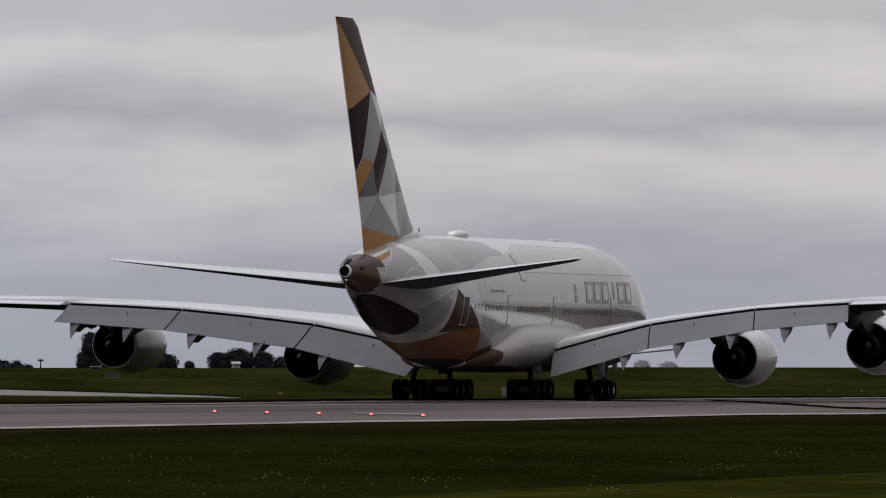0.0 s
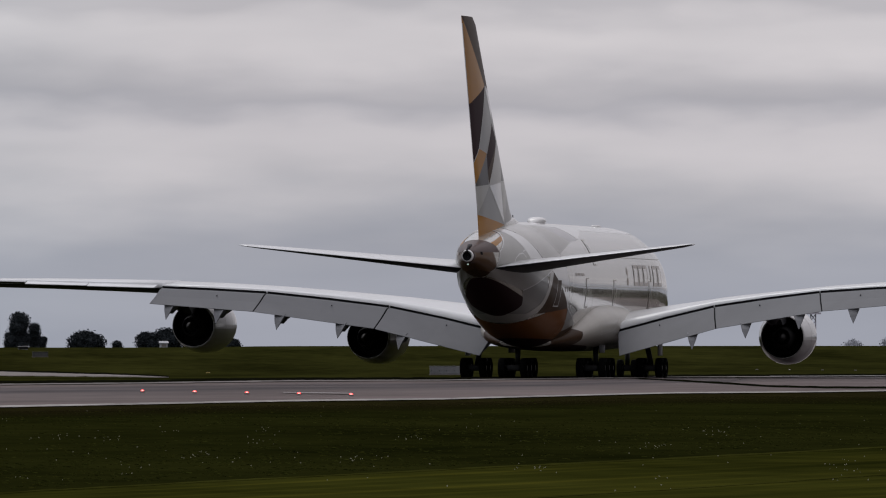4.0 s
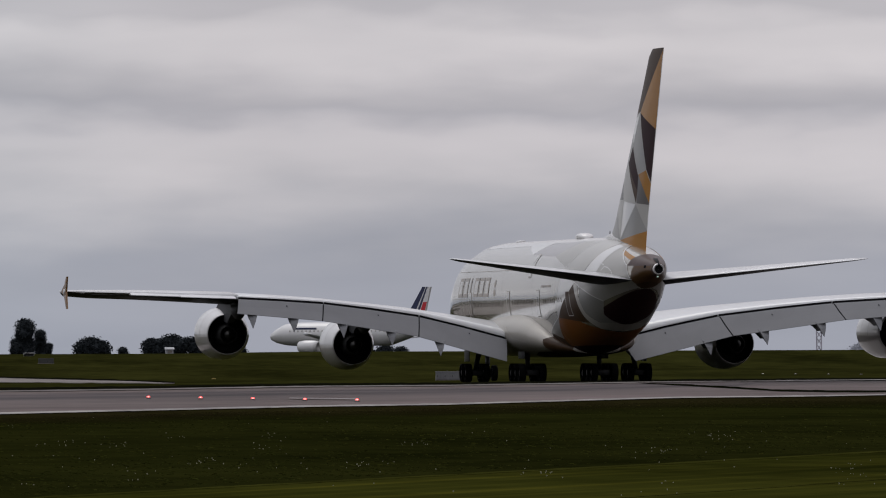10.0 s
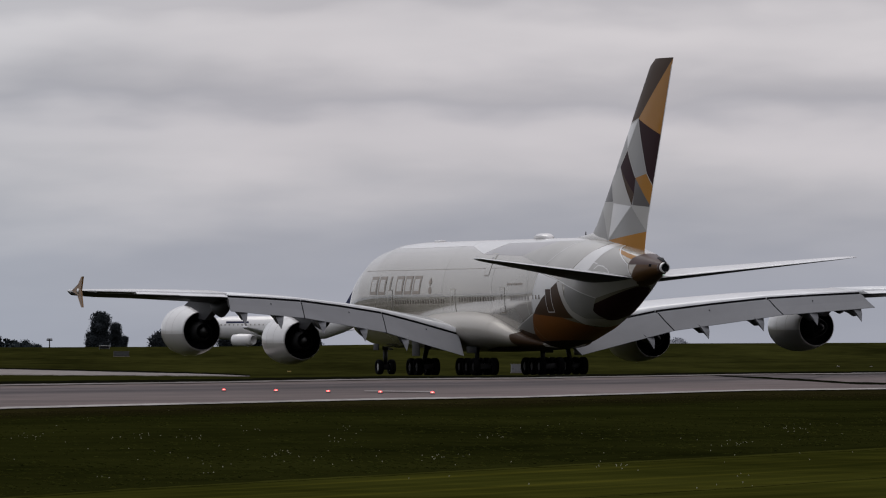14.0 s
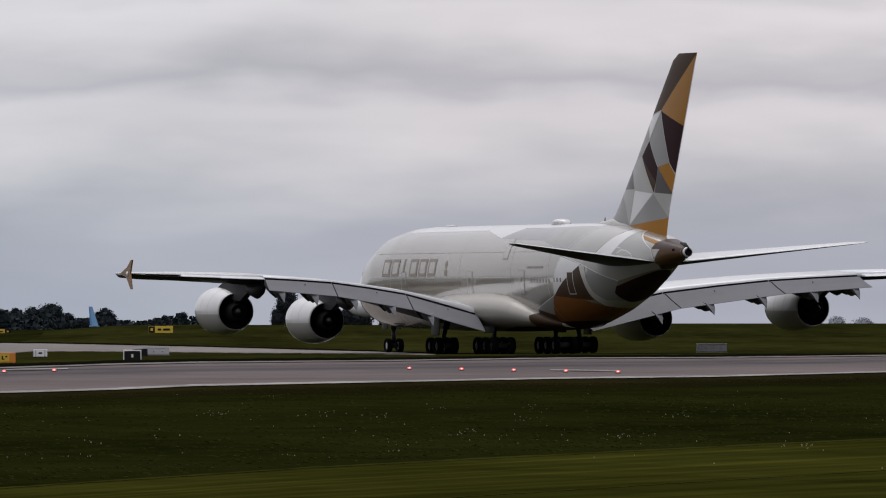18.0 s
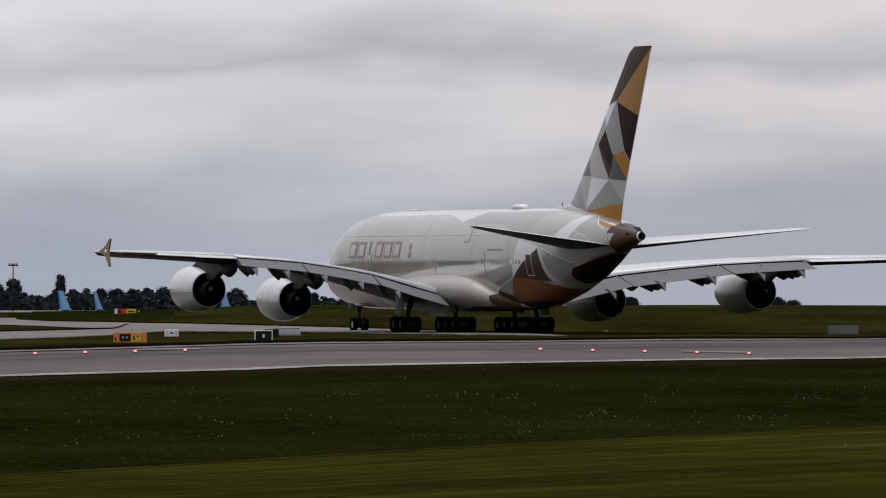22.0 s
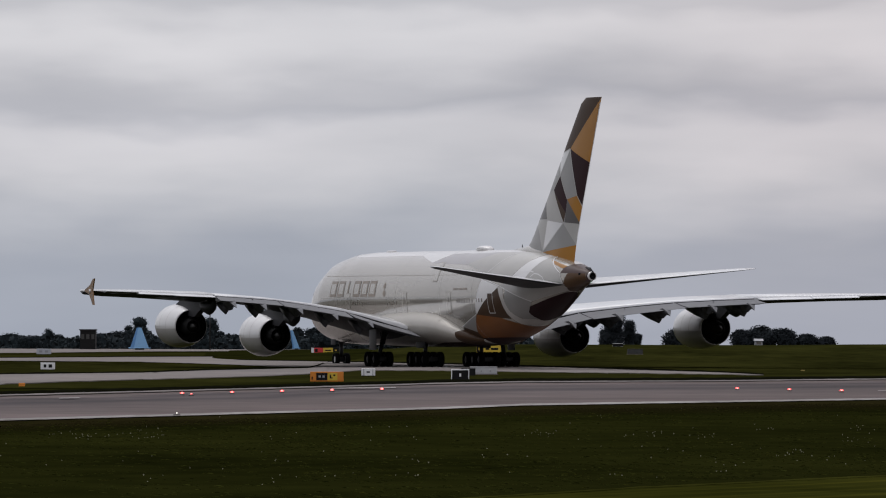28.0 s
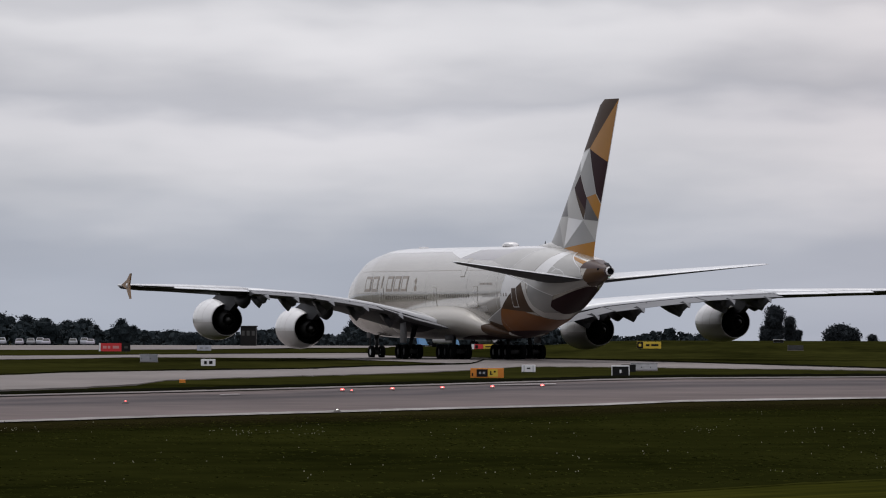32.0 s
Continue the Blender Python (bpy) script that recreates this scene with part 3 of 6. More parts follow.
hull_bm = loft([hull_ring(s) for s in hull_stations()])
bmesh.ops.recalc_face_normals(hull_bm, faces=hull_bm.faces)
part("fuselage", hull_bm.copy(), PEARL, airliner, "pearl beige double-deck fuselage")


def decal(name, source, poly, side, material, lift, parent, label=""):
    """A painted facet: the piece of a skin inside a convex (s, z) outline, or inside several, on one side, lifted a little."""
    total = bmesh.new()
    for piece in poly if isinstance(poly[0], list) else [poly]:
        s0, s1 = min(p[0] for p in piece), max(p[0] for p in piece)
        z0, z1 = min(p[1] for p in piece), max(p[1] for p in piece)
        bm = bmesh.new()
        made = {}
        for f in source.faces:
            m = f.calc_center_median()
            if m.y * side <= 0.005 or max(v.co.x for v in f.verts) < REF - s1 or min(v.co.x for v in f.verts) > REF - s0:
                continue
            if max(v.co.z for v in f.verts) < z0 or min(v.co.z for v in f.verts) > z1:
                continue
            for v in f.verts:
                if v.index not in made:
                    made[v.index] = bm.verts.new(v.co + v.normal * lift * .55)
            bm.faces.new([made[v.index] for v in f.verts])
        mid = Vector((REF - sum(p[0] for p in piece) / len(piece), 0, sum(p[1] for p in piece) / len(piece)))
        for a, b in zip(piece, piece[1:] + piece[:1]):
            p, q = Vector((REF - a[0], 0, a[1])), Vector((REF - b[0], 0, b[1]))
            if (q - p).length < 1e-4:
                continue
            no = Vector(((q - p).z, 0, -(q - p).x)).normalized()
            if (mid - p).dot(no) > 0:
                no = -no
            bmesh.ops.bisect_plane(bm, geom=bm.verts[:] + bm.edges[:] + bm.faces[:], plane_co=p, plane_no=no, clear_outer=True)
        index = {v: total.verts.new(v.co) for v in bm.verts}
        for f in bm.faces:
            total.faces.new([index[v] for v in f.verts])
        bm.free()
    if not total.faces:
        total.free()
        return None
    return part(name, total, material, parent, label)


hull_bm.normal_update()
hull_bm.verts.index_update()


def rect(s0, s1, z0, z1, lean=0.0):
    return [(s0 + lean, z0), (s1 + lean, z0), (s1, z1), (s0, z1)]


SEAM = mat("door_seam_grey", (0.345, 0.32, 0.277), 0.35, vary=0.05)


def line_pieces(points, half):
    """Narrow quads along a broken line."""
    out = []
    for p, q in zip(points, points[1:]):
        v = Vector((q[0] - p[0], q[1] - p[1])).normalized() * half
        out.append([(p[0] - v.y - v.x * .3, p[1] + v.x - v.y * .3), (q[0] - v.y + v.x * .3, q[1] + v.x + v.y * .3), (q[0] + v.y + v.x * .3, q[1] - v.x + v.y * .3), (p[0] + v.y - v.x * .3, p[1] - v.x - v.y * .3)])
    return out


def livery():
    for side in (1, -1):
        n = 0 if side > 0 else 4.9  # the notch in the white crown lies further aft on the right
        facets = [
            # the white crown also paints in sky glare along the hull's top
            ("crown_facet", [(13, 10.2), (31.8 + n, 10.25), (31.8 + n, 11), (13, 11)], WHITE),
            ("crown_facet", [[(31.8 + n, 10.25), (36.5 + n, 9.58), (39.6 + n, 10.38), (39.6 + n, 11), (31.8 + n, 11)], [(39.6 + n, 10.38), (55.55, 10.45), (55.55, 11), (39.6 + n, 11)]], WHITE),
            ("mauve_facet", [(36.7 + n, 9.55), (39.7 + n, 10.36), (51.05, 10.46), (46.05, 9.35)], MAUVE_L),
            ("crown_facet", [(46.05, 9.35), (51.05, 10.46), (55.55, 10.46), (52.15, 8.5)], GREY_L),
            ("crown_facet", [(51.85, 8.2), (55.55, 11), (61.9, 10.65), (59.9, 9.5), (57.8, 8.15)], PEARL_D),
            ("crown_facet", [(60.1, 8.05), (66.4, 8.5), (64.4, 9.35), (62.8, 10.1)], GREY_L),
            ("grey_facet", [(55.55, 7.4), (60.8, 5.95), (66.6, 7.0), (66.4, 8.5), (58.5, 8.15)], GREY_L),
            ("white_facet", [[(51.45, 8.0), (55.45, 7.35), (52.25, 6.0), (50.75, 6.9)], [(50.75, 6.9), (52.25, 6.0), (50.05, 4.78), (50.3, 6.0)]], WHITE),
            ("bronze_facet", [(55.19, 7.2), (52.25, 6.0), (50.1, 4.8), (56.15, 4.4), (55.75, 6.04)], BRONZE),
            ("copper_facet", [(50.1, 4.8), (56.15, 4.4), (56.65, 3.95), (57.9, 3.6), (52.55, 2.2), (48.35, 2.2), (47.85, 2.95), (49.3, 4.15)], RUST),
            ("grey_facet", [(49.95, 4.8), (49.25, 4.1), (48.25, 3.2), (45.45, 3.67)], GREY_M),
            ("bronze_facet", [(45.9, 3.66), (44.9, 3.3), (45.2, 2.0), (47.95, 2.0), (48.35, 3.2)], BRONZE),
            ("plum_facet", [(43.85, 2.62), (48.05, 2.68), (52.95, 2.75), (54.55, 1.8), (43.85, 1.8)], PLUM),
            ("grey_facet", [[(60.9, 5.98), (56.75, 7.1), (56.35, 6.0), (56.85, 5.0), (59.45, 5.0)], [(59.45, 5.0), (56.85, 5.0), (57.8, 4.35), (59.2, 4.42)]], GREY_M),
            ("swoosh_band", [[(55.19, 7.3), (55.75, 6.04), (56.35, 6.0), (56.15, 7.25)], [(55.75, 6.04), (56.1, 4.85), (56.8, 5.0), (56.33, 6.06)], [(56.1, 4.85), (56.65, 3.95), (57.7, 4.36), (56.75, 5.05)],
                             [(56.65, 3.95), (57.9, 3.6), (59.15, 4.38), (57.65, 4.4)]], BAND),
            ("plum_facet", [[(60.85, 5.95), (65.6, 6.75), (66.7, 7.0), (66.7, 6.0), (59.8, 4.2), (59.15, 4.4), (59.4, 5.0)], [(57.9, 3.6), (59, 3.2), (60.3, 4.2), (59.1, 4.4)]], PLUM),
            ("tail_cone_facet", [(67.7, 9.6), (66.7, 8.9), (66.4, 8.4), (66.6, 7.5), (65.6, 6.5), (71.3, 7.5), (71.3, 9.6)], TAUPE),
            ("tail_cone_facet", [(67.7, 9.6), (66.7, 8.95), (66.45, 8.5), (71.3, 8.42), (71.3, 9.6)], MAUVE),
            ("tail_cone_facet", [(65.5, 6.5), (66.55, 7.15), (71.3, 7.72), (71.3, 7.2)], BRONZE),
            ("gold_facet", [(63.4, 9.72), (66.9, 9.12), (66.6, 8.9), (64.4, 9.36)], GOLD),
            ("swoosh_facet", [(57.8, 8.15), (60.5, 8.1), (61.7, 9.1), (62.8, 10.1), (62, 10.6), (59.9, 9.5)], WHITE),
        ]
        for i, (name, poly, m) in enumerate(facets):
            decal(name, hull_bm, poly, side, m, 0.008 + 0.0013 * i, airliner)
        # lettering as plain hollow bars
        q0 = 11.5 if side > 0 else 10.8
        for i in range(6):
            q = q0 + i * 2.16 + (0.6 if i == 2 else 0)
            bar = decal("lettering_bar", hull_bm, rect(q, q + (0.34 if i == 2 else 1.78), 6.48, 7.96, 0.25 * -side), side, LETTER, 0.04, airliner)
            if i != 2:
                decal("bar_inset", hull_bm, rect(q + .30 - .06 * side, q + 1.48 - .06 * side, 6.74, 7.70, .15 * -side), side, PEARL, 0.044, bar)
        e = 26.3
        decal("emblem", hull_bm, [(e - .38, 7.42), (e, 7.82), (e + .38, 7.42), (e, 7.1)], side, LETTER, 0.04, airliner)
        decal("emblem", hull_bm, [(e - .4, 6.75), (e - .2, 7.05), (e + .2, 7.05), (e + .4, 6.75), (e + .2, 6.5), (e - .2, 6.5)], side, LETTER, 0.04, airliner)
        for s in (44.7, 45.9, 47.1):
            decal("registration_bar", hull_bm, rect(s, s + 1.0, 7.05, 7.22), side, LETTER, 0.04, airliner)
        # cabin windows, main deck
        for a, b, z in ((17.7, 30.1, 5.87), (33.4, 41.6, 6.0), (45.6, 49.6, 6.02), (50.4, 51.7, 6.1)):
            s = a
            while s < b:
                decal("cabin_window", hull_bm, rect(s, s + 0.25, z - 0.17, z + 0.17), side, GLASS, 0.045, airliner)
                s += 0.62
        # door outlines
        for s, z0, z1, m in ((15.9, 4.85, 6.85, SEAM), (31.3, 4.82, 6.86, SEAM), (43.0, 4.85, 6.9, SEAM), (52.95, 4.9, 6.76, WHITE), (38.9, 7.8, 9.6, SEAM)):
            door = decal("cabin_door", hull_bm, rect(s, s + 1.15, z0, z1), side, m, 0.038, airliner)
            inner = BRONZE if m is WHITE else PEARL
            decal("door_leaf", hull_bm, rect(s + 0.065, s + 1.085, z0 + 0.065, z1 - 0.065), side, inner, 0.042, door)
            if m is not WHITE:
                decal("door_window", hull_bm, rect(s + 0.45, s + 0.7, z0 + 1.1, z0 + 1.5), side, GLASS, 0.047, door)
                decal("door_handle", hull_bm, rect(s + 0.2, s + 0.95, z0 + .04, z0 + .12), side, LETTER, 0.047, door)
        lines = [[(51.85, 8.05), (55.45, 7.4), (60.85, 5.97)], [(62.8, 10.1), (64.4, 9.37), (66.4, 8.5)], [(66.4, 8.5), (66.6, 7.6)], [(51.45, 8.0), (50.75, 6.9), (50.3, 6.0), (49.95, 4.8)],
                 [(61.4, 8.2), (62, 8.47), (62.8, 8.4), (63.5, 8.15), (63.9, 7.75)], [(58.1, 8.25), (59.5, 8.6), (60.8, 8.75), (61.8, 8.6)], [(45.45, 3.67), (49.95, 4.8)], [(52.1, 8.5), (55.55, 10.46)]]
        for points in lines:
            decal("facet_outline", hull_bm, line_pieces(points, .038), side, WHITE, .0375, airliner)
        for s in (13.3, 29.3, 41.0, 49.2):
            decal("panel_seam", hull_bm, rect(s, s + .035, 2.6, 10.55), side, PEARL_D, .0395, airliner)
        for z in (6.32, 8.42):
            decal("panel_seam", hull_bm, rect(9.0, 49.0, z, z + .03), side, SEAM, .0392, airliner)
        for poly in ([(2.3, 6.6), (3.2, 6.6), (3.6, 7.4), (2.9, 7.4)], [(3.35, 6.6), (4.3, 6.65), (4.5, 7.3), (3.7, 7.4)], [(1.75, 6.5), (2.2, 6.55), (2.75, 7.3), (2.4, 7.3)]):
            decal("cockpit_window", hull_bm, poly, side, GLASS, 0.045, airliner)
        decal("exhaust_vent", hull_bm, [(69.2, 8.3), (69.5, 8.3), (69.5, 8.5), (69.2, 8.5)], side, BLACKGAP, .05, airliner)


livery()


def fairing_ring(s, w, lo, hi, n=40):
    c, h = (lo + hi) / 2, (hi - lo) / 2
    e = 2 / 2.3
    return [Vector((REF - s, w * math.copysign(abs(math.cos(a)) ** e, math.cos(a)), c + h * math.copysign(abs(math.sin(a)) ** e, math.sin(a)))) for a in (2 * math.pi * i / n for i in range(n))]


fairing_bm = loft([fairing_ring(*r) for r in ((17, 2.2, 2.6, 3.6), (19, 3.3, 2.1, 4.3), (22, 3.95, 1.9, 5.0), (27, 4.35, 1.85, 5.45), (34, 4.5, 1.85, 5.62), (37, 4.5, 1.86, 5.55), (40.0, 4.42, 1.9, 5.3), (42.0, 4.2, 1.93, 4.9), (43.7, 3.85, 1.97, 4.4), (45.3, 3.35, 2.02, 3.85), (46.9, 2.7, 2.08, 3.3), (48.1, 1.8, 2.15, 2.8))])
bmesh.ops.recalc_face_normals(fairing_bm, faces=fairing_bm.faces)
fairing = part("belly_fairing", fairing_bm.copy(), FAIRING, airliner, "pearl wing root fairing")
fairing_bm.normal_update()
fairing_bm.verts.index_update()
for side in (1, -1):
    decal("fairing_facet", fairing_bm, [(45.2, 1.5), (48.3, 1.5), (48.3, 3.3), (46.2, 3.6), (44.9, 3.2)], side, BRONZE, .02, fairing)
    # plum belly strip also paints the shade under the fairing
    decal("belly_shade_facet", fairing_bm, [(31.0, 1.5), (45.2, 1.5), (44.9, 2.45), (41.0, 2.25), (31.0, 2.15)], side, PLUM, .023, fairing)
    decal("fairing_seam", fairing_bm, rect(41.6, 41.66, 2.0, 5.2), side, SEAM, .026, fairing)
    decal("fairing_seam", fairing_bm, line_pieces([(35.0, 4.2), (38.0, 3.3), (41.6, 3.0)], .03), side, SEAM, .026, fairing)
part("satellite_dome", loft([fairing_ring(s, w, 10.6, z) for s, w, z in ((42.0, .1, 10.75), (42.3, .45, 10.98), (43.1, .6, 11.12), (43.9, .6, 11.12), (44.7, .4, 11.0), (45.1, .1, 10.75))]), WHITE, airliner, "white antenna dome on the crown")
part("antenna", box(bmesh.new(), REF - 19.4, REF - 17.8, -.25, .25, 10.6, 10.83, bevel=.08), WHITE, airliner)
part("antenna", slab([(REF - 53.2, 10.6), (REF - 52.9, 10.6), (REF - 53.1, 11.15)], -.03, .03), STEEL, airliner)
nozzle = part("tail_exhaust", revolve([(REF - 69.75, .56), (REF - 70.2, .46), (REF - 70.5, .41), (REF - 70.5, .3)], 28, (0, 0, 8.22)), MAUVE, airliner, "brown tail exhaust housing")
part("exhaust_rim", revolve([(REF - 70.36, .43), (REF - 70.7, .38), (REF - 70.76, .33), (REF - 70.5, .30), (REF - 70.4, .01)], 28, (0, 0, 8.22)), WHITE, nozzle, "white exhaust nozzle rim")
part("exhaust_hole", revolve([(REF - 70.765, .29), (REF - 70.66, .27), (REF - 70.6, .01)], 20, (0, 0, 8.18)), BLACKGAP, nozzle)
part("exhaust_fin", slab([(REF - 69.0, 8.85), (REF - 70.0, 8.75), (REF - 70.75, 8.45), (REF - 70.85, 8.55), (REF - 70.1, 8.98), (REF - 69.2, 9.02)], -.06, .06), UNDER, airliner)
part("tail_light", rod(bmesh.new(), (REF - 70.2, 0, 7.66), (REF - 70.5, 0, 7.66), .04), GREENLAMP, airliner, "small lit tail light")


# ---- wings ----
def foil(y, s_le, s_te, z_le, z_te, up, lo, cut=1.0, n=12, thin=0.02):
    """A closed wing section ring: upper side fore to aft, lower side back."""
    pts = []
    us = [cut * (i / n) ** 1.6 for i in range(n + 1)]
    for u in us:
        sh = (u ** 0.5) * (1 - u) * 2.6
        pts.append((u, up * sh + thin / 2))
    for u in reversed(us):
        sh = (u ** 0.5) * (1 - u) * 2.6
        pts.append((u, -lo * sh - thin / 2))
    return [Vector((REF - (s_le + (s_te - s_le) * u), y, z_le + (z_te - z_le) * u / cut + dz)) for u, dz in pts]


WING = [(0.0, 16.8, 37.2, 3.3, 2.95, 1.35, .95), (3.6, 19.2, 37.6, 3.6, 3.13, 1.25, .85), (8.0, 22.3, 38.3, 4.35, 4.25, .92, .7), (11.5, 24.9, 39.5, 5.0, 5.02, .66, .62), (15.5, 27.7, 41.35, 5.55, 5.55, .50, .52),
        (19.4, 30.6, 43.0, 6.0, 5.98, .40, .44), (23.0, 33.3, 44.2, 6.32, 6.2, .34, .38), (26.3, 35.8, 45.3, 6.5, 6.35, .30, .34)]
OUTER = [(26.25, 35.8, 45.1, 6.42, 6.42, .38, .56), (30.0, 38.6, 46.5, 6.54, 6.52, .34, .49), (34.0, 41.6, 48.1, 6.64, 6.64, .28, .43), (37.7, 44.4, 49.7, 6.73, 6.73, .18, .42), (38.1, 44.8, 49.8, 6.74, 6.74, .17, .41), (39.9, 46.6, 50.4, 6.80, 6.78, .10, .35), (40.05, 46.7, 50.5, 6.80, 6.78, .10, .10)]
CUT = 0.86
FLAP_LOW = [(4.3, 1.56), (11.5, 3.45), (19.4, 4.62), (26.3, 5.17)]


def wrow(y, k):
    return interp(y, WING, k)


def seam(y):
    s = wrow(y, 1) + (wrow(y, 2) - wrow(y, 1)) * CUT
    return s, wrow(y, 4)


def wing_side(side):
    def place(ring):
        return [Vector((p.x, p.y * side, p.z)) for p in ring]
    wing = part("wing", loft([place(foil(*r, cut=CUT)) for r in WING]), WINGGREY, airliner, "swept grey wing with drooped flaps")
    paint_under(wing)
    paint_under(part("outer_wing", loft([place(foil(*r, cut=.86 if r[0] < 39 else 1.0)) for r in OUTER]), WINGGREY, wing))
    ail = [(26.6, 31.0), (31.05, 35.0), (35.05, 38.6)]
    for a, b in ail:
        rings = []
        for y in (a, b):
            le, te, zt = interp(y, OUTER, 1), interp(y, OUTER, 2), interp(y, OUTER, 4)
            c = (te - le)
            s0 = le + c * .86
            droop = {26.6: .17, 31.05: .14}.get(a, .0)
            rings.append(place([Vector((REF - s0 + .02, y, zt + .06)), Vector((REF - te, y, zt + .02 - droop)), Vector((REF - te, y, zt - .02 - droop)), Vector((REF - s0 + .02, y, zt - .14))]))
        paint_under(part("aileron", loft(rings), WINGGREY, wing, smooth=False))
    # black strips paint in the dark slot over the flaps, flaps in three lengths
    def flap_ring(y, thin=0.0):
            s, z = seam(y)
            zl = interp(y, FLAP_LOW, 1)
            drop = z - zl
            run = drop / math.tan(radians(31)) + .3 - thin
            out = .46 * run / 3.0 + .1
            return place([Vector((REF - s - .1, y, z - .11)), Vector((REF - s - .5, y + out * .15, z - .18)), Vector((REF - s - run * .55, y + out * .5, z - .08 - drop * .48)), Vector((REF - s - run, y + out, zl)),
                          Vector((REF - s - run, y + out, zl - .03)), Vector((REF - s - run * .45, y + out * .45, z - .35 - drop * .45)), Vector((REF - s + .1, y, z - .5))])

    for a, b in ((4.34, 11.4), (11.5, 19.35), (19.45, 26.25)):
        rings, dark = [], []
        for i in range(5):
            y = a + (b - a) * i / 4
            s, z = seam(y)
            rings.append(flap_ring(y))
            dark.append(place([Vector((REF - s + .25, y, z - .02)), Vector((REF - s - .10, y, z + .045)), Vector((REF - s - .10, y, z - .2)), Vector((REF - s + .25, y, z - .3))]))
        flap = part("flap", loft(rings), FLAPGREY, wing, "lowered grey flap", smooth=False)
        (s0, z0), (s1, z1) = seam(a), seam(b)
        p, q = Vector((REF - s0, a * side, z0 - .1)), Vector((REF - s1, b * side, z1 - .1))
        FLAPS.append((flap, p, (q - p).normalized() * side, 27.0))
        part("slot_fill", loft(dark), BLACKGAP, wing, smooth=False)
        if b < 26:
            part("flap_gap_fill", loft([flap_ring(b, .06), flap_ring(b + .1, .06)]), BLACKGAP, flap, "dark filler between flap sections", smooth=False)
        ys = a + (b - a) * .45
        s, z = seam(ys)
        part("flap_vent", rod(bmesh.new(), place([Vector((REF - s - .9, ys, z - .42))])[0], place([Vector((REF - s - 1.0, ys, z - .46))])[0], .04), UNDER, flap)
    # flap track fairings: canoes under the trailing edge
    for y, big in ((9.9, .95), (13.9, 1.0), (17.9, 1.0), (21.9, 1.0), (25.2, .9)):
        s, z = seam(y)
        zl = interp(y, FLAP_LOW, 1)
        fore, aft = [], []
        drop = z - zl
        run = drop / math.tan(radians(31)) + .3
        keel = [(-1, 0), (1, 0), (.93, -.32), (.62, -.68), (.12, -1), (-.12, -1), (-.62, -.68), (-.93, -.32)]
        for f, w, dn, gap in ((-4.0, .07, .1, .34), (-2.9, .30, .5, .34), (-1.4, .42, .9, .36), (.25 * run, .45, 1.0, .36), (.6 * run, .43, .85, .34), (.88 * run, .37, .62, .16), (run + .1, .24, .42, .42), (run + .42, .03, .06, 1.0)):
            zz = z - gap - min(1, max(0, f) / run) * drop
            ring = [Vector((REF - s - f, y + .12 * f + w * big * a, zz + dn * big * b)) for a, b in keel]
            if f < .3 * run:
                fore.append(place(ring))
            if f > 0:
                aft.append(place(ring))
        part("flap_track_fairing", loft(fore), CANOE, wing, "grey canoe-shaped flap fairing")
        canoe = part("fairing_tail", loft(aft), CANOE, wing, "pointed tail of a flap fairing, sky light painted on top", smooth=False)
        canoe.data.materials.append(FLAPGREY)
        # upward faces get paler grey: light from the sky put into the colour
        for face in canoe.data.polygons:
            if face.normal.z > .3:
                face.material_index = 1
        FLAPS.append((canoe, Vector((REF - s, y * side, z - .34)), Vector((.35 * -side, 1, .12 * side)).normalized(), 31.0))
    # wing tip fence
    tip = [(REF - 48.2, 6.78), (REF - 49.9, 7.28), (REF - 50.75, 7.84), (REF - 51.1, 7.87), (REF - 50.6, 6.76), (REF - 51.0, 5.5), (REF - 50.7, 5.5), (REF - 49.7, 6.45)]
    part("wingtip_fence", slab(tip, side * 40.03, side * 40.15), [FENCE], wing, "gold wingtip fence", smooth=False)
    part("fence_mark", rod(bmesh.new(), (REF - 50.0, side * 39.97, 6.75), (REF - 50.0, side * 40.21, 6.75), .2), WHITE, wing)
    return wing


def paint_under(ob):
    """The lower skin of a wing gets a grey with its shade painted in."""
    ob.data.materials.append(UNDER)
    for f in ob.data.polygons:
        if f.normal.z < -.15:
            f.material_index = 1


FLAPS = []
wing_left, wing_right = wing_side(1), wing_side(-1)


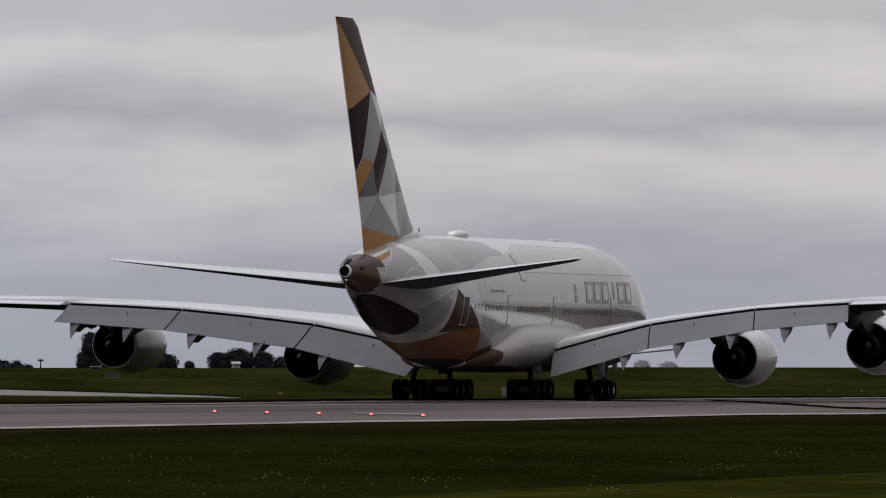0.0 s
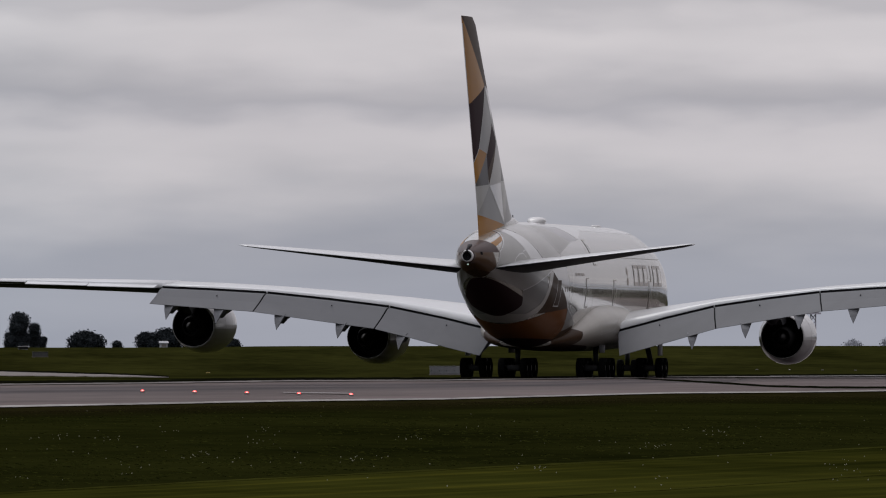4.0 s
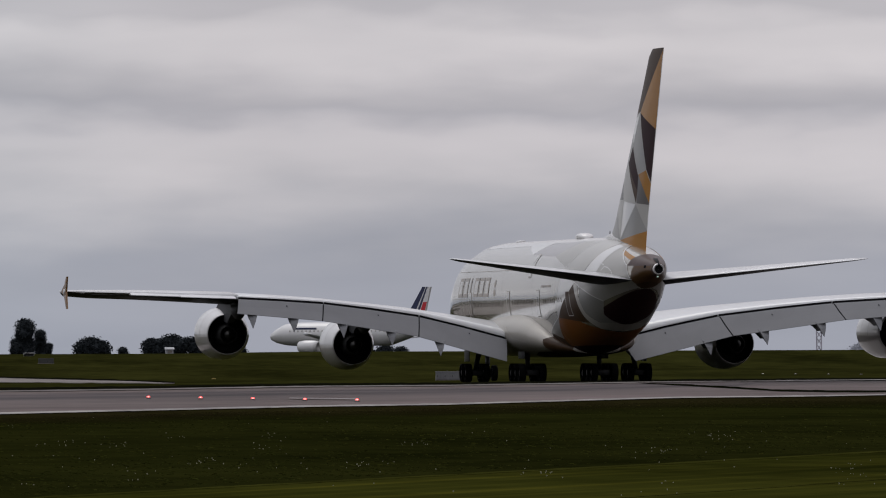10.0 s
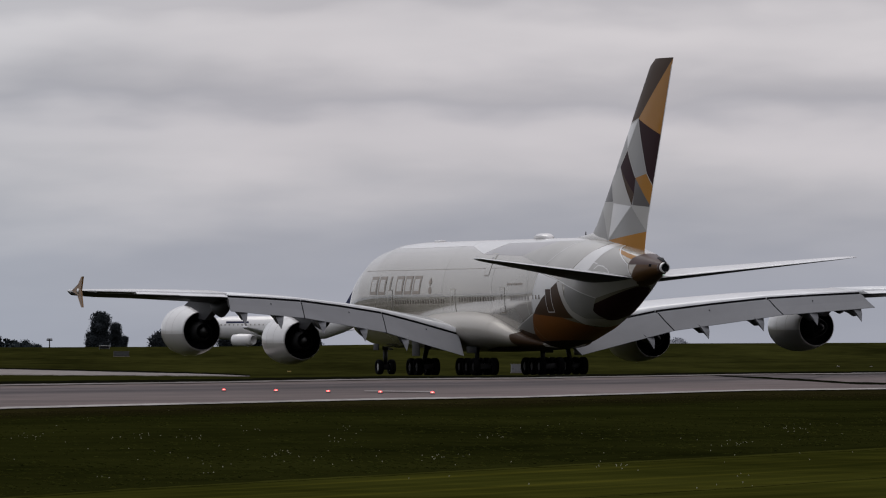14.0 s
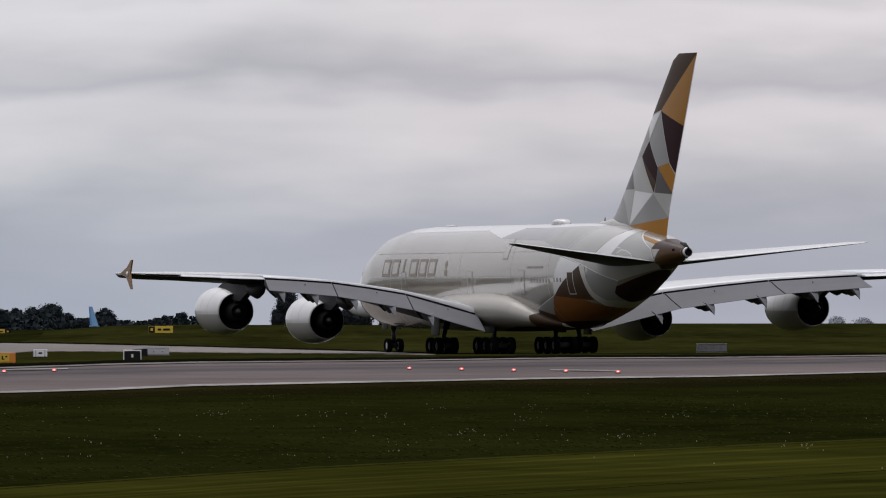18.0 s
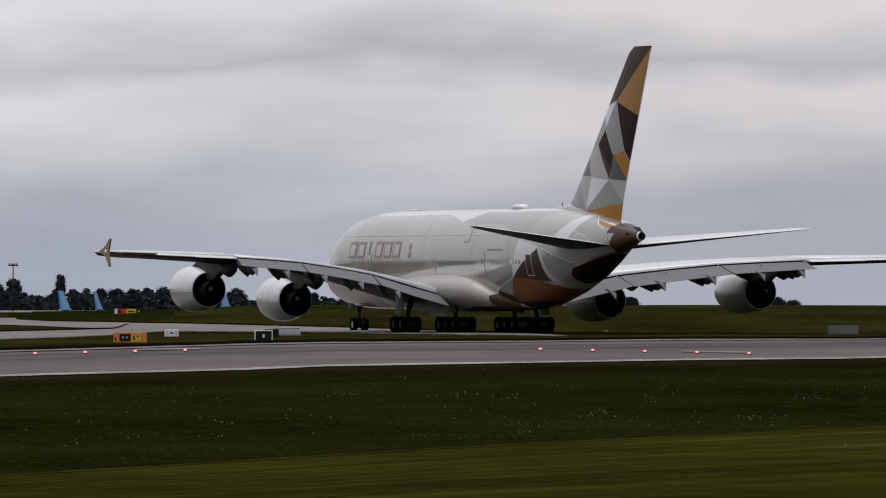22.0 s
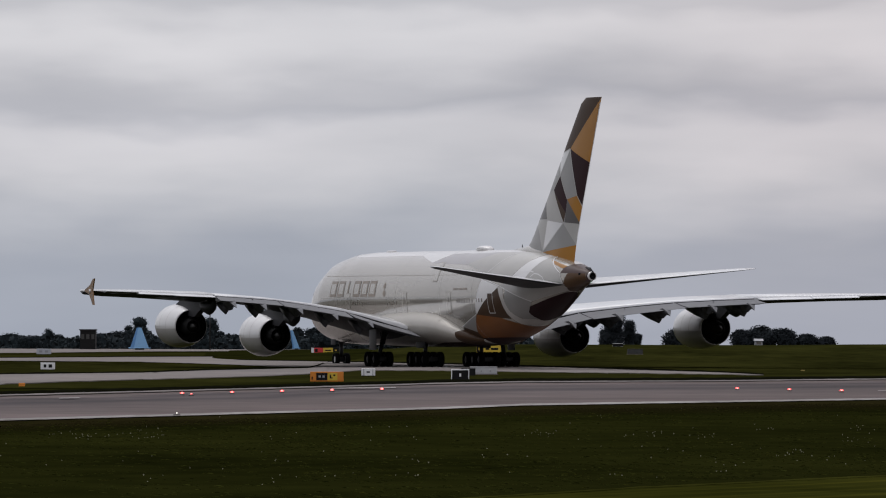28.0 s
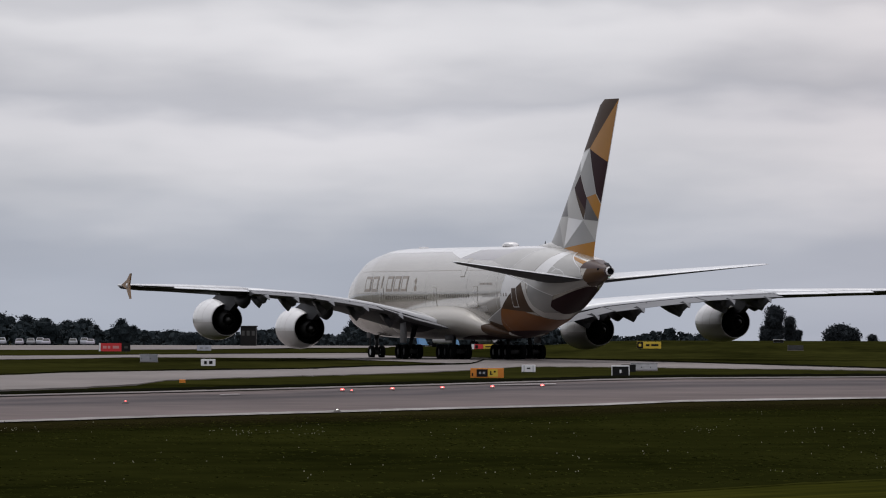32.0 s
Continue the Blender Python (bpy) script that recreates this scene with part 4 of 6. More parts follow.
# ---- engines ----
def engine(y, s_exit, z):
    side = 1 if y > 0 else -1
    mount = Vector((REF - s_exit, y, z))
    toe = Matrix.Translation(mount) @ Matrix.Rotation(radians(-2.3 * side), 4, "Z") @ Matrix.Rotation(radians(-1.0), 4, "Y")
    ax = (0, 0, 0)

    def piece(name, bm, material, parent, label="", smooth=True):
        bmesh.ops.transform(bm, matrix=toe, verts=bm.verts)
        return part(name, bm, material, parent, label, smooth)

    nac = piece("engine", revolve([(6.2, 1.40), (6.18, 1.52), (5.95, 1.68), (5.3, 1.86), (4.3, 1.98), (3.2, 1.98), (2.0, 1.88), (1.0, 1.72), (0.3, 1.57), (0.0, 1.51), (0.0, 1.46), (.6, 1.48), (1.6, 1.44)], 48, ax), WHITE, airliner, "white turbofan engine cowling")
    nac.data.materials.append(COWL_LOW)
    # faces below the axis take the greyer cowl tone
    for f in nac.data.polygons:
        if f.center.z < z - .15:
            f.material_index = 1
    piece("intake_lip", revolve([(6.19, 1.41), (6.23, 1.46), (6.19, 1.54), (6.0, 1.645), (5.85, 1.70)], 48, ax), LIP, nac)
    piece("intake_duct", revolve([(6.19, 1.41), (5.4, 1.42), (4.9, 1.43), (4.9, .02)], 40, ax), SOOT, nac)
    piece("bypass_duct", revolve([(0.06, 1.46), (.9, 1.46), (1.9, 1.42), (1.9, .9)], 40, ax), SOOT, nac, "dark bypass duct")
    piece("core_cowl", revolve([(1.9, .95), (1.0, .93), (0.2, .82), (-.7, .62), (-.72, .57), (-.3, .56)], 36, ax), SOOT, nac)
    piece("exhaust_cone", revolve([(-.2, .54), (-.3, .4), (-.9, .28), (-1.3, .06), (-1.32, .0)], 28, ax), TITAN, nac)
    piece("duct_splitter", box(bmesh.new(), -.1, 1.6, -.11, .11, .66, 1.45), UNDER, nac)
    for a in (1.95, 3.5):
        piece("cowl_seam", revolve([(a, 1.882 if a < 3 else 1.988), (a + .05, 1.886 if a < 3 else 1.988)], 48, ax), PEARL_D, nac)
    ax = mount
    zt = wrow(abs(y), 3) if abs(y) < 26 else 6.4
    s_le = wrow(abs(y), 1)
    pyl = [(ax.x + 4.2, z + 1.85), (REF - s_le + .2, zt + .05), (REF - s_le - 5.2, zt - .25), (REF - s_le - 6.0, zt - .55), (ax.x - 2.6, z + 1.25), (ax.x - 1.6, z + .85), (ax.x + .2, z + 1.0), (ax.x + 1.6, z + 1.5)]
    part("pylon", slab(pyl, y - .26, y + .26), UNDER, airliner, "grey engine pylon", smooth=False)
    part("pylon_fairing", loft([[Vector((REF - s_le - f, y + w * math.cos(t), zt - .5 - d + d * math.sin(t))) for t in (2 * math.pi * i / 12 for i in range(12))] for f, w, d in ((3.0, .1, .1), (4.2, .45, .5), (5.6, .5, .65), (6.6, .36, .5), (7.4, .08, .12))]), UNDER, airliner)


for y, s, z in ((25.75, 35.9, 3.64), (14.8, 27.9, 2.84), (-14.8, 27.9, 2.84), (-25.75, 35.9, 3.64)):
    engine(y, s, z)


# ---- tail ----
def tail_side(side):
    rows = [(0.8, 56.6, 66.6, 7.40, 7.42, .46, .52), (2.2, 57.8, 67.1, 7.60, 7.57, .42, .46), (8.0, 63.0, 69.2, 8.20, 8.17, .27, .27), (14.4, 68.8, 71.6, 8.86, 8.84, .12, .09), (15.22, 70.2, 71.75, 8.95, 8.94, .06, .04)]
    tp = part("tailplane", loft([[Vector((p.x, p.y * side, p.z)) for p in foil(*r)] for r in rows]), WINGGREY, airliner, "grey horizontal tailplane")
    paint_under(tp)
    return tp


tail_side(1), tail_side(-1)
FIN = [(9.0, 53.5, 66.1, .62), (10.7, 54.6, 66.6, .60), (11.6, 56.0, 66.95, .55), (15.0, 59.5, 68.5, .45), (20.0, 64.4, 70.9, .30), (23.6, 67.95, 72.6, .18), (24.1, 69.0, 72.85, .12)]


def fin_ring(z, s0, s1, half, n=16):
    out = []
    us = [(i / n) ** 1.4 for i in range(n + 1)]
    for sg, seq in ((1, us), (-1, us[::-1][1:-1])):
        for u in seq:
            out.append(Vector((REF - (s0 + (s1 - s0) * u), sg * (half * (u ** .5) * (1 - u) * 2.6 + .02 * min(1, u * 20)), z)))
    return out


zs = [9.0 + i * (15.1 / 30) for i in range(31)]
fin_bm = loft([fin_ring(z, *(interp(z, FIN, k) for k in (1, 2, 3))) for z in zs])
bmesh.ops.recalc_face_normals(fin_bm, faces=fin_bm.faces)
fin = part("tail_fin", fin_bm.copy(), GREY_M, airliner, "tall tail fin with faceted gold and brown pattern")
fin_bm.normal_update()
fin_bm.verts.index_update()


def fin_livery():
    P, a, b, c, d, e = (66.0, 19.6), (63.7, 17.3), (67.3, 15.4), (65.3, 15.1), (68.4, 14.2), (67.6, 12.9)
    f, g, h, i, j, k = (62.1, 16.0), (64.4, 13.0), (60.0, 15.2), (60.8, 13.3), (57.6, 13.3), (59.8, 10.4)
    m, n, le1, te1 = (67.6, 12.8), (66.8, 11.0), (63.2, 19.1), (70.3, 18.2)
    facets = [
        ([(67.5, 24.3), (73.2, 24.3), P, le1], BRONZE), ([(73.2, 24.3), (72.6, 22.9), te1, P], GOLD), ([P, te1, (69.3, 16.2), d, b], PLUM), ([le1, P, a], WHITE), ([le1, a, (61.2, 17.2)], GREY_M),
        ([P, b, c, a], GREY_M), ([(61.2, 17.2), a, f, (60.0, 15.9), h], GREY_M), ([a, c, (64.9, 13.9), f], PLUM), ([(64.9, 13.9), f, g], BRONZE), ([c, b, d, e], GOLD), ([c, e, (64.6, 13.0)], GREY_D),
        ([f, g, i, h], GREY_L), ([h, i, j, (59.0, 14.8)], GREY_D), ([j, i, k, (54.0, 10.2)], GREY_L), ([(56.9, 12.4), j, (58.9, 12.0), k, (54.0, 10.2)], GREY_M), ([i, g, k], WHITE), ([g, n, k], GREY_M), ([g, m, n], GREY_L),
        ([k, n, (66.6, 9.0), (62.4, 9.0)], GOLD),
    ]
    for side in (1, -1):
        for q, (poly, mt) in enumerate(facets):
            decal("fin_facet", fin_bm, poly, side, mt, .012 + .002 * (q % 4), fin)


    # pale leading and trailing edges, white strips that paint bright rims on the fin
    for side in (1, -1):
        decal("leading_edge", fin_bm, [(55.6, 11.6), (56.16, 11.6), (68.1, 23.6), (67.5, 23.6)], side, WHITE, .04, fin, "pale metal leading edge with a bright rim painted in")
        decal("trailing_edge", fin_bm, [(66.84, 11.6), (67.3, 11.6), (72.9, 23.6), (72.49, 23.6)], side, WHITE, .04, fin, "trailing edge with a bright rim painted in")
    lines = [(P, b), (P, a), (a, f), (a, c), (f, g), (f, h), (h, i), (i, g), (i, k), (g, k), (g, m), (b, d), (g, n), (i, j), (P, le1)]
    for side in (1, -1):
        for p, q in lines:
            v = Vector((q[0] - p[0], q[1] - p[1])).normalized() * .05
            decal("facet_outline", fin_bm, [(p[0] - v.y, p[1] + v.x), (q[0] - v.y, q[1] + v.x), (q[0] + v.y, q[1] - v.x), (p[0] + v.y, p[1] - v.x)], side, GREY_L, .03, fin)


fin_livery()
part("fin_fillet", loft([fairing_ring(s, w, 9.5, z) for s, w, z in ((50.5, .1, 10.65), (53, .5, 10.85), (56, .75, 11.1), (59, .7, 10.9), (62, .5, 10.5))]), PEARL, airliner)


# ---- landing gear ----
WHEELS = []


def wheel_mesh(r, half, hub_mat):
    bm = bmesh.new()
    prof = [(half * .45, r * .52), (half * .9, r * .60), (half, r * .78), (half * .9, r * .94), (half * .6, r), (-half * .6, r), (-half * .9, r * .94), (-half, r * .78), (-half * .9, r * .60), (-half * .45, r * .52)]
    n = 28
    vs = [[bm.verts.new((q * math.cos(2 * math.pi * i / n), yy, q * math.sin(2 * math.pi * i / n))) for i in range(n)] for yy, q in prof]
    for p, q in zip(vs, vs[1:]):
        for i in range(n):
            bm.faces.new((p[i], p[(i + 1) % n], q[(i + 1) % n], q[i]))
    for sg in (1, -1):
        ring = vs[0] if sg > 0 else vs[-1]
        hub = [bm.verts.new((r * .2 * math.cos(2 * math.pi * i / n), sg * half * .75, r * .2 * math.sin(2 * math.pi * i / n))) for i in range(n)]
        cen = bm.verts.new((0, sg * half * .8, 0))
        for i in range(n):
            q = bm.faces.new((ring[i], ring[(i + 1) % n], hub[(i + 1) % n], hub[i])); q.material_index = 1
            q = bm.faces.new((hub[i], hub[(i + 1) % n], cen)); q.material_index = 1
    bmesh.ops.recalc_face_normals(bm, faces=bm.faces)
    me = bpy.data.meshes.new("wheel")
    bm.to_mesh(me); bm.free()
    me.shade_smooth()
    me.materials.append(RUBBER); me.materials.append(hub_mat)
    return me


MAIN_WHEEL, NOSE_WHEEL = wheel_mesh(.70, .26, RIM), wheel_mesh(.62, .23, RIM_L)


def gear(s, y, axles, gauge, me, r, top, label):
    x = REF - s
    lean = .35 * (1 if y > 5 else -1 if y < -5 else 0)
    bm = rod(bmesh.new(), (x, y - lean, r + 1.4), (x, y - lean * 2, top), .26, .26, 14)
    leg = part("landing_gear", bm, STEEL, airliner, label)
    part("piston", rod(bmesh.new(), (x, y, r + .1), (x, y - lean, r + 1.6), .17, .2, 14), STEEL, leg)
    part("drag_brace", rod(bmesh.new(), (x + .15, y - lean, r + 1.9), (x + 1.7, y - lean * 2, top), .1), STEEL, leg)
    part("side_brace", rod(bmesh.new(), (x, y - lean, r + 1.6), (x - .2, y - (1.3 if y > 0 else -1.3 if y < 0 else .3), top), .1), STEEL, leg)
    part("bogie_beam", box(bmesh.new(), x + min(axles) - .25, x + max(axles) + .25, y - .16, y + .16, r - .14, r + .16, bevel=.05), STEEL, leg)
    for ax in axles:
        part("axle", rod(bmesh.new(), (x + ax, y - gauge, r), (x + ax, y + gauge, r), .1), STEEL, leg)
        part("brake_pack", box(bmesh.new(), x + ax - .28, x + ax + .28, y - gauge * .62, y + gauge * .62, r - .22, r + .22, bevel=.06), STEEL, leg)
    if abs(y) > 5:
        doors = [(x - .9, x + .9, y + (.55 if y > 0 else -.62), y + (.62 if y > 0 else -.55), r + .85, top - .2)]
    elif y == 0:
        doors = [(x - .1, x + 1.2, sg * .6 - .03, sg * .6 + .03, 2.0, 2.5) for sg in (-1, 1)]
    else:
        doors = [(x - 1.2, x + 1.2, y + (.42 if y > 0 else -.47), y + (.47 if y > 0 else -.42), 1.75, 2.3)]
    for d in doors:
        part("gear_door", box(bmesh.new(), *d, bevel=.02), DOORGREY if abs(y) > 5 else UNDER, leg)
    for ax in axles:
        for sg in (-1, 1):
            w = new("wheel", me)
            w.parent = leg
            w.location = (x + ax, y + sg * gauge, r)
            WHEELS.append((w, x + ax, y + sg * gauge, r))


for sg in (1, -1):
    gear(32.3, sg * 6.23, (-.85, .85), .68, MAIN_WHEEL, .70, 4.0, "four-wheel wing landing gear")
    gear(35.3, sg * 2.75, (-1.7, 0, 1.7), .78, MAIN_WHEEL, .70, 2.4, "six-wheel body landing gear")
gear(4.75, 0, (0,), .52, NOSE_WHEEL, .62, 2.6, "twin-wheel nose landing gear")


# ---- second airliner, taxiing far behind the rise ----
def small_airliner():
    root = tagged(new("airliner"), "white twin-engined airliner with red and blue striped tail, far off", "airliner")
    ring = lambda x, w, lo, hi: [Vector((x, w * math.cos(t), (lo + hi) / 2 + (hi - lo) / 2 * math.sin(t))) for t in (2 * math.pi * i / 24 for i in range(24))]
    rows = [(18.8, .05, 3.35, 3.45), (18.2, .75, 2.75, 4.1), (17, 1.3, 2.3, 4.8), (15, 1.75, 1.95, 5.6), (12, 1.97, 1.8, 5.85), (0, 1.97, 1.8, 5.9), (-9, 1.95, 1.85, 5.9), (-13, 1.5, 2.9, 5.85), (-16.5, .8, 4.2, 5.6), (-18.8, .2, 4.9, 5.2)]
    part("fuselage", loft([ring(*r) for r in rows]), WHITE, root, "white narrow fuselage")
    fin_x = [(-10.6, 5.7), (-13.0, 6.5), (-16.6, 11.76), (-18.5, 11.76), (-16.7, 5.6)]
    f = part("tail_fin", slab(fin_x, -.16, .16), WHITE, root, "white fin with slanted red and blue stripes", smooth=False)
    def stripe(a, b, m, hi=11.76):
        lo = 6.2
        def at(u, z):
            k = (z - 5.7) / 6.06
            x0, x1 = -12.1 - 4.5 * k, -16.7 - 1.8 * k
            return (x0 + (x1 - x0) * u, z)
        part("tail_stripe", slab([at(a, lo), at(a, hi), at(b, hi), at(b, lo)], -.19, .19), m, f, smooth=False)
    stripe(.02, .40, NAVY)
    stripe(.50, .64, NAVY)
    stripe(.70, .97, RED, 9.2)
    for sg in (1, -1):
        part("lettering_bar", box(bmesh.new(), 6.4, 11.4, sg * 1.80 - .02, sg * 1.80 + .02, 4.62, 4.95), NAVY, root, smooth=False)
    for sg in (1, -1):
        wing = [(0.5, 4.5, -3.5, 2.2), (6, 1.4, -3.7, 2.7), (17, -4.6, -6.2, 3.9)]
        part("wing", loft([[Vector((a, sg * y, z)), Vector(((a * 2 + b) / 3, sg * y, z + .3)), Vector((b, sg * y, z)), Vector(((a * 2 + b) / 3, sg * y, z - .25))] for y, a, b, z in wing]), WINGGREY, root)
        part("tailplane", loft([[Vector((a, sg * y, z)), Vector(((a + b) / 2, sg * y, z + .12)), Vector((b, sg * y, z)), Vector(((a + b) / 2, sg * y, z - .12))] for y, a, b, z in ((.5, -13.2, -17.0, 5.0), (6.2, -16.6, -18.2, 5.6))]), WINGGREY, root)
        part("engine", revolve([(6.4, .85), (6.3, 1.0), (5, 1.12), (3, 1.05), (2, .85), (2.1, .7), (3, .6), (3, .01)], 20, (0, sg * 5.75, 1.7)), WHITE, root)
        g = rod(rod(bmesh.new(), (-1.2, sg * 3.8, .5), (-1.2, sg * 3.6, 2.4), .14), (-1.2, sg * 3.8 - .55, .58), (-1.2, sg * 3.8 + .55, .58), .58, n=18)
        part("landing_gear", g, RUBBER, root)
        for i in range(24):
            x = 12.5 - i * .95
            part("cabin_window", box(bmesh.new(), x - .12, x + .12, sg * 1.88, sg * 1.97, 4.22, 4.48), PEARL_D, root, smooth=False)
    part("landing_gear", rod(rod(bmesh.new(), (11.5, 0, .4), (11.5, 0, 2.2), .1), (11.5, -.3, .4), (11.5, .3, .4), .4, n=18), RUBBER, root)
    return root


far_airliner = small_airliner()


# ---- trees ----
def tree(x, y, z, high, wide, seed, leaf, label, category="tree", low=.25, leaves=900):
    rng = random.Random(seed)
    root = tagged(new("tree"), label, category)
    root.location = (x, y, z)
    bm = bmesh.new()
    rod(bm, (0, 0, -.2), (0, 0, high * .45), wide * .045, wide * .028, 8)
    blobs = []
    for i in range(rng.randint(6, 9)):
        a, f = rng.uniform(0, 6.283), rng.uniform(.2, .85)
        c = Vector((math.cos(a) * wide * .33 * f, math.sin(a) * wide * .33 * f, high * rng.uniform(low + .15, .84)))
        rod(bm, (0, 0, high * rng.uniform(.2, .42)), c, wide * .02, wide * .006, 6)
        blobs.append((c, wide * rng.uniform(.22, .34)))
    blobs.append((Vector((0, 0, high * .55)), wide * .42))
    blobs.append((Vector((0, 0, high * .30)), wide * .36))
    blobs.append((Vector((0, 0, high * .86)), wide * .18))
    n = int(high / (wide * .22)) if high > wide * 1.25 else 0
    for i in range(n):
        f = (i + .6) / n
        blobs.append((Vector((rng.uniform(-.05, .05) * wide, 0, high * f)), wide * (.48 - .16 * f) * rng.uniform(.9, 1.1)))
    blobs = [(Vector((c.x, c.y, max(r * .3, min(c.z, high - r * .8)))), r) for c, r in blobs]
    part("trunk", bm, BARK, root)
    cr = bmesh.new()
    for c, r in blobs:
        k = bmesh.ops.create_icosphere(cr, subdivisions=2, radius=r * .74, matrix=Matrix.Translation(c) @ Matrix.Diagonal((1, 1, .8, 1)))
        for v in k["verts"]:
            v.co += (v.co - c) * rng.uniform(-.28, .22)
    for i in range(leaves * 3):
        c, r = rng.choice(blobs)
        d = Vector((rng.gauss(0, 1), rng.gauss(0, 1), rng.gauss(0, 1))).normalized() * r * rng.uniform(.62, 1.12)
        d.z *= .8
        p = c + d
        if p.z < high * low * .6:
            continue
        n = Vector((rng.gauss(0, 1), rng.gauss(0, 1), rng.gauss(0, 1))).normalized()
        u = n.orthogonal().normalized() * rng.uniform(.016, .034) * wide
        v = n.cross(u) * rng.uniform(.6, 1.0)
        q = [cr.verts.new(p + k) for k in (u, v * .9 + n * u.length * .4, -u * .9, -v)]
        cr.faces.new(q)
    part("crown", cr, leaf, root, smooth=False)
    return root


def sight(az, el, dist):
    return Vector((az * dist / 1000, dist, EYE.z + el * dist / 1000))


def tree_at(az, top, wide_az, dist, seed, leaf=None, label="round dark-leaved tree on the skyline", low=.2, leaves=900):
    x = az * dist / 1000
    z = ground_z(x, dist)
    high = EYE.z + top * dist / 1000 - z
    return tree(x, dist, z, high, wide_az * dist / 1000, seed, leaf or LEAF, label, low=low, leaves=leaves)


for k, (az, top, wide) in enumerate([(22.95, 3.15, 2.8), (24.5, 2.1, 1.7), (25.3, .8, 1.0), (22.0, 1.2, 1.0)]):
    tree_at(az, top, wide, 1900 + 4 * k, 60 + k, low=.05, label="dark spreading tree in a lone clump on the skyline", leaves=2400)
tree_at(29.6, 1.15, 4.2, 1900, 4, low=.05, label="low spreading tree on the skyline", leaves=2200)
tree_at(58.0, .55, 2.2, 1900, 6, low=.05, label="dark bush on the rise", leaves=1500)
tree_at(59.6, .3, 1.8, 1905, 7, low=.05, label="dark bush on the rise", leaves=1200)
tree_at(32.4, .35, 1.3, 1900, 5, low=.05, label="small bush beside a low tree")
for i, (az, top, w) in enumerate([(35.3, 1.15, 2.8), (37.4, 1.55, 3.4), (39.6, 1.3, 3.0), (41.8, .75, 2.6), (43.6, .5, 2.2)]):
    tree_at(az, top, w, 1950, 20 + i, low=.05, label="dark tree in a clump behind the rise", leaves=1800)
for i, (az, top, w) in enumerate([(76.5, .5, 2.2), (79.0, .35, 2.6), (104, .45, 2.6), (108, .7, 3.2)]):
    tree_at(az, top, w, 2600, 40 + i, LEAF_FAR, low=.05, label="small far tree on the skyline", leaves=500)
# the wood edge: bearing, height, spread
WOOD_WEST = [(-60, 1.9, 3), (-57, 1.9, 2.8), (-54.5, 2.0, 2.8), (-52, 2.2, 2.8), (-49.5, 2.0, 2.6), (-47.5, 1.7, 2.4), (-45.5, 1.5, 2.2), (-44, 1.68, 2.2), (-42.7, 1.1, 1.5), (-41.8, .45, 1.4), (-40.2, 1.68, 2.3), (-39, 1.0, 1.5), (-37.9, .5, 1.7), (-36.7, .47, 2), (-35.2, .56, 2),
        (-33.7, .36, 1.8), (-32.6, .3, 1.5), (-31.8, 1.08, 1.3), (-30.8, .5, 1.1), (-29.8, .14, 1.6), (-27.6, .95, 1.6), (-26.6, .6, 2), (-25, .8, 2), (-24, 1.4, 1.8), (-22.9, 2.3, 1.7), (-21.4, .42, 1.1)]
WOOD_EAST = [(-20.2, .16, 1.6), (-19.1, .14, 1.5), (-18.2, 1.0, 1.2), (-17.6, 1.8, 1.5), (-16.9, 1.0, 1.2), (-16.1, 2.25, 1.7), (-15.1, .9, 1.3), (-13.7, .55, 1.6),
        (-12.5, .66, 1.3), (-11.5, 2.7, 1.25), (-10.2, 1.2, 1.4), (-9, 1.27, 1.7), (-7.6, 1.27, 1.7), (-6, 1.2, 1.9), (-4.6, 1.25, 1.9), (-3.1, 1.3, 2.0), (-1.5, 1.4, 1.9), (.2, 1.75, 2.4), (1.8, .85, 1.7), (3.2, .32, 1.7), (5.4, 1.3, 2.2), (7.1, .05, 1.5), (9.3, .02, 1.3), (11.3, .62, 1.4), (13.0, .95, 1.1), (14.5, .4, 1.4), (15.8, .4, 1.7), (16.9, .0, 1.1)]
WOOD = WOOD_WEST + WOOD_EAST
PROFILE = [(az, top) for az, top, wide in WOOD]
for k, (az, top, wide) in enumerate(WOOD):
    tall = "tall narrow poplar at the wood edge" if wide < 1.3 and top > 2 else "tall dark tree of the distant wood edge" if top > 1.5 else "low dark tree of the distant wood edge"
    tree_at(az, top, wide * 1.25, 2250 + 45 * (k * 7 % 5), 100 + k, LEAF_B, tall, low=.02, leaves=800)


def hedge():
    rng = random.Random(5)
    bm = bmesh.new()
    for i in range(11000):
        az = rng.uniform(-70, 15)
        d = rng.uniform(2250, 2330)
        x = az * d / 1000
        gz = ground_z(x, d)
        top = EYE.z + min(1.1, .8 * interp(az, PROFILE, 1)) * d * .001 - gz
        p = Vector((x, d, gz + rng.uniform(0, max(1.2, top)) * rng.random() ** .3))
        n = Vector((rng.gauss(0, 1), rng.gauss(0, 1), rng.gauss(0, 1))).normalized()
        u = n.orthogonal().normalized() * rng.uniform(.35, .8)
        v = n.cross(u)
        bm.faces.new([bm.verts.new(p + q) for q in (u, v, -u, -v * .8)])
    tagged(part("hedge", bm, LEAF_B, None, smooth=False), "dark hedge along the foot of the distant wood", "hedge", kind="stuff")


hedge()


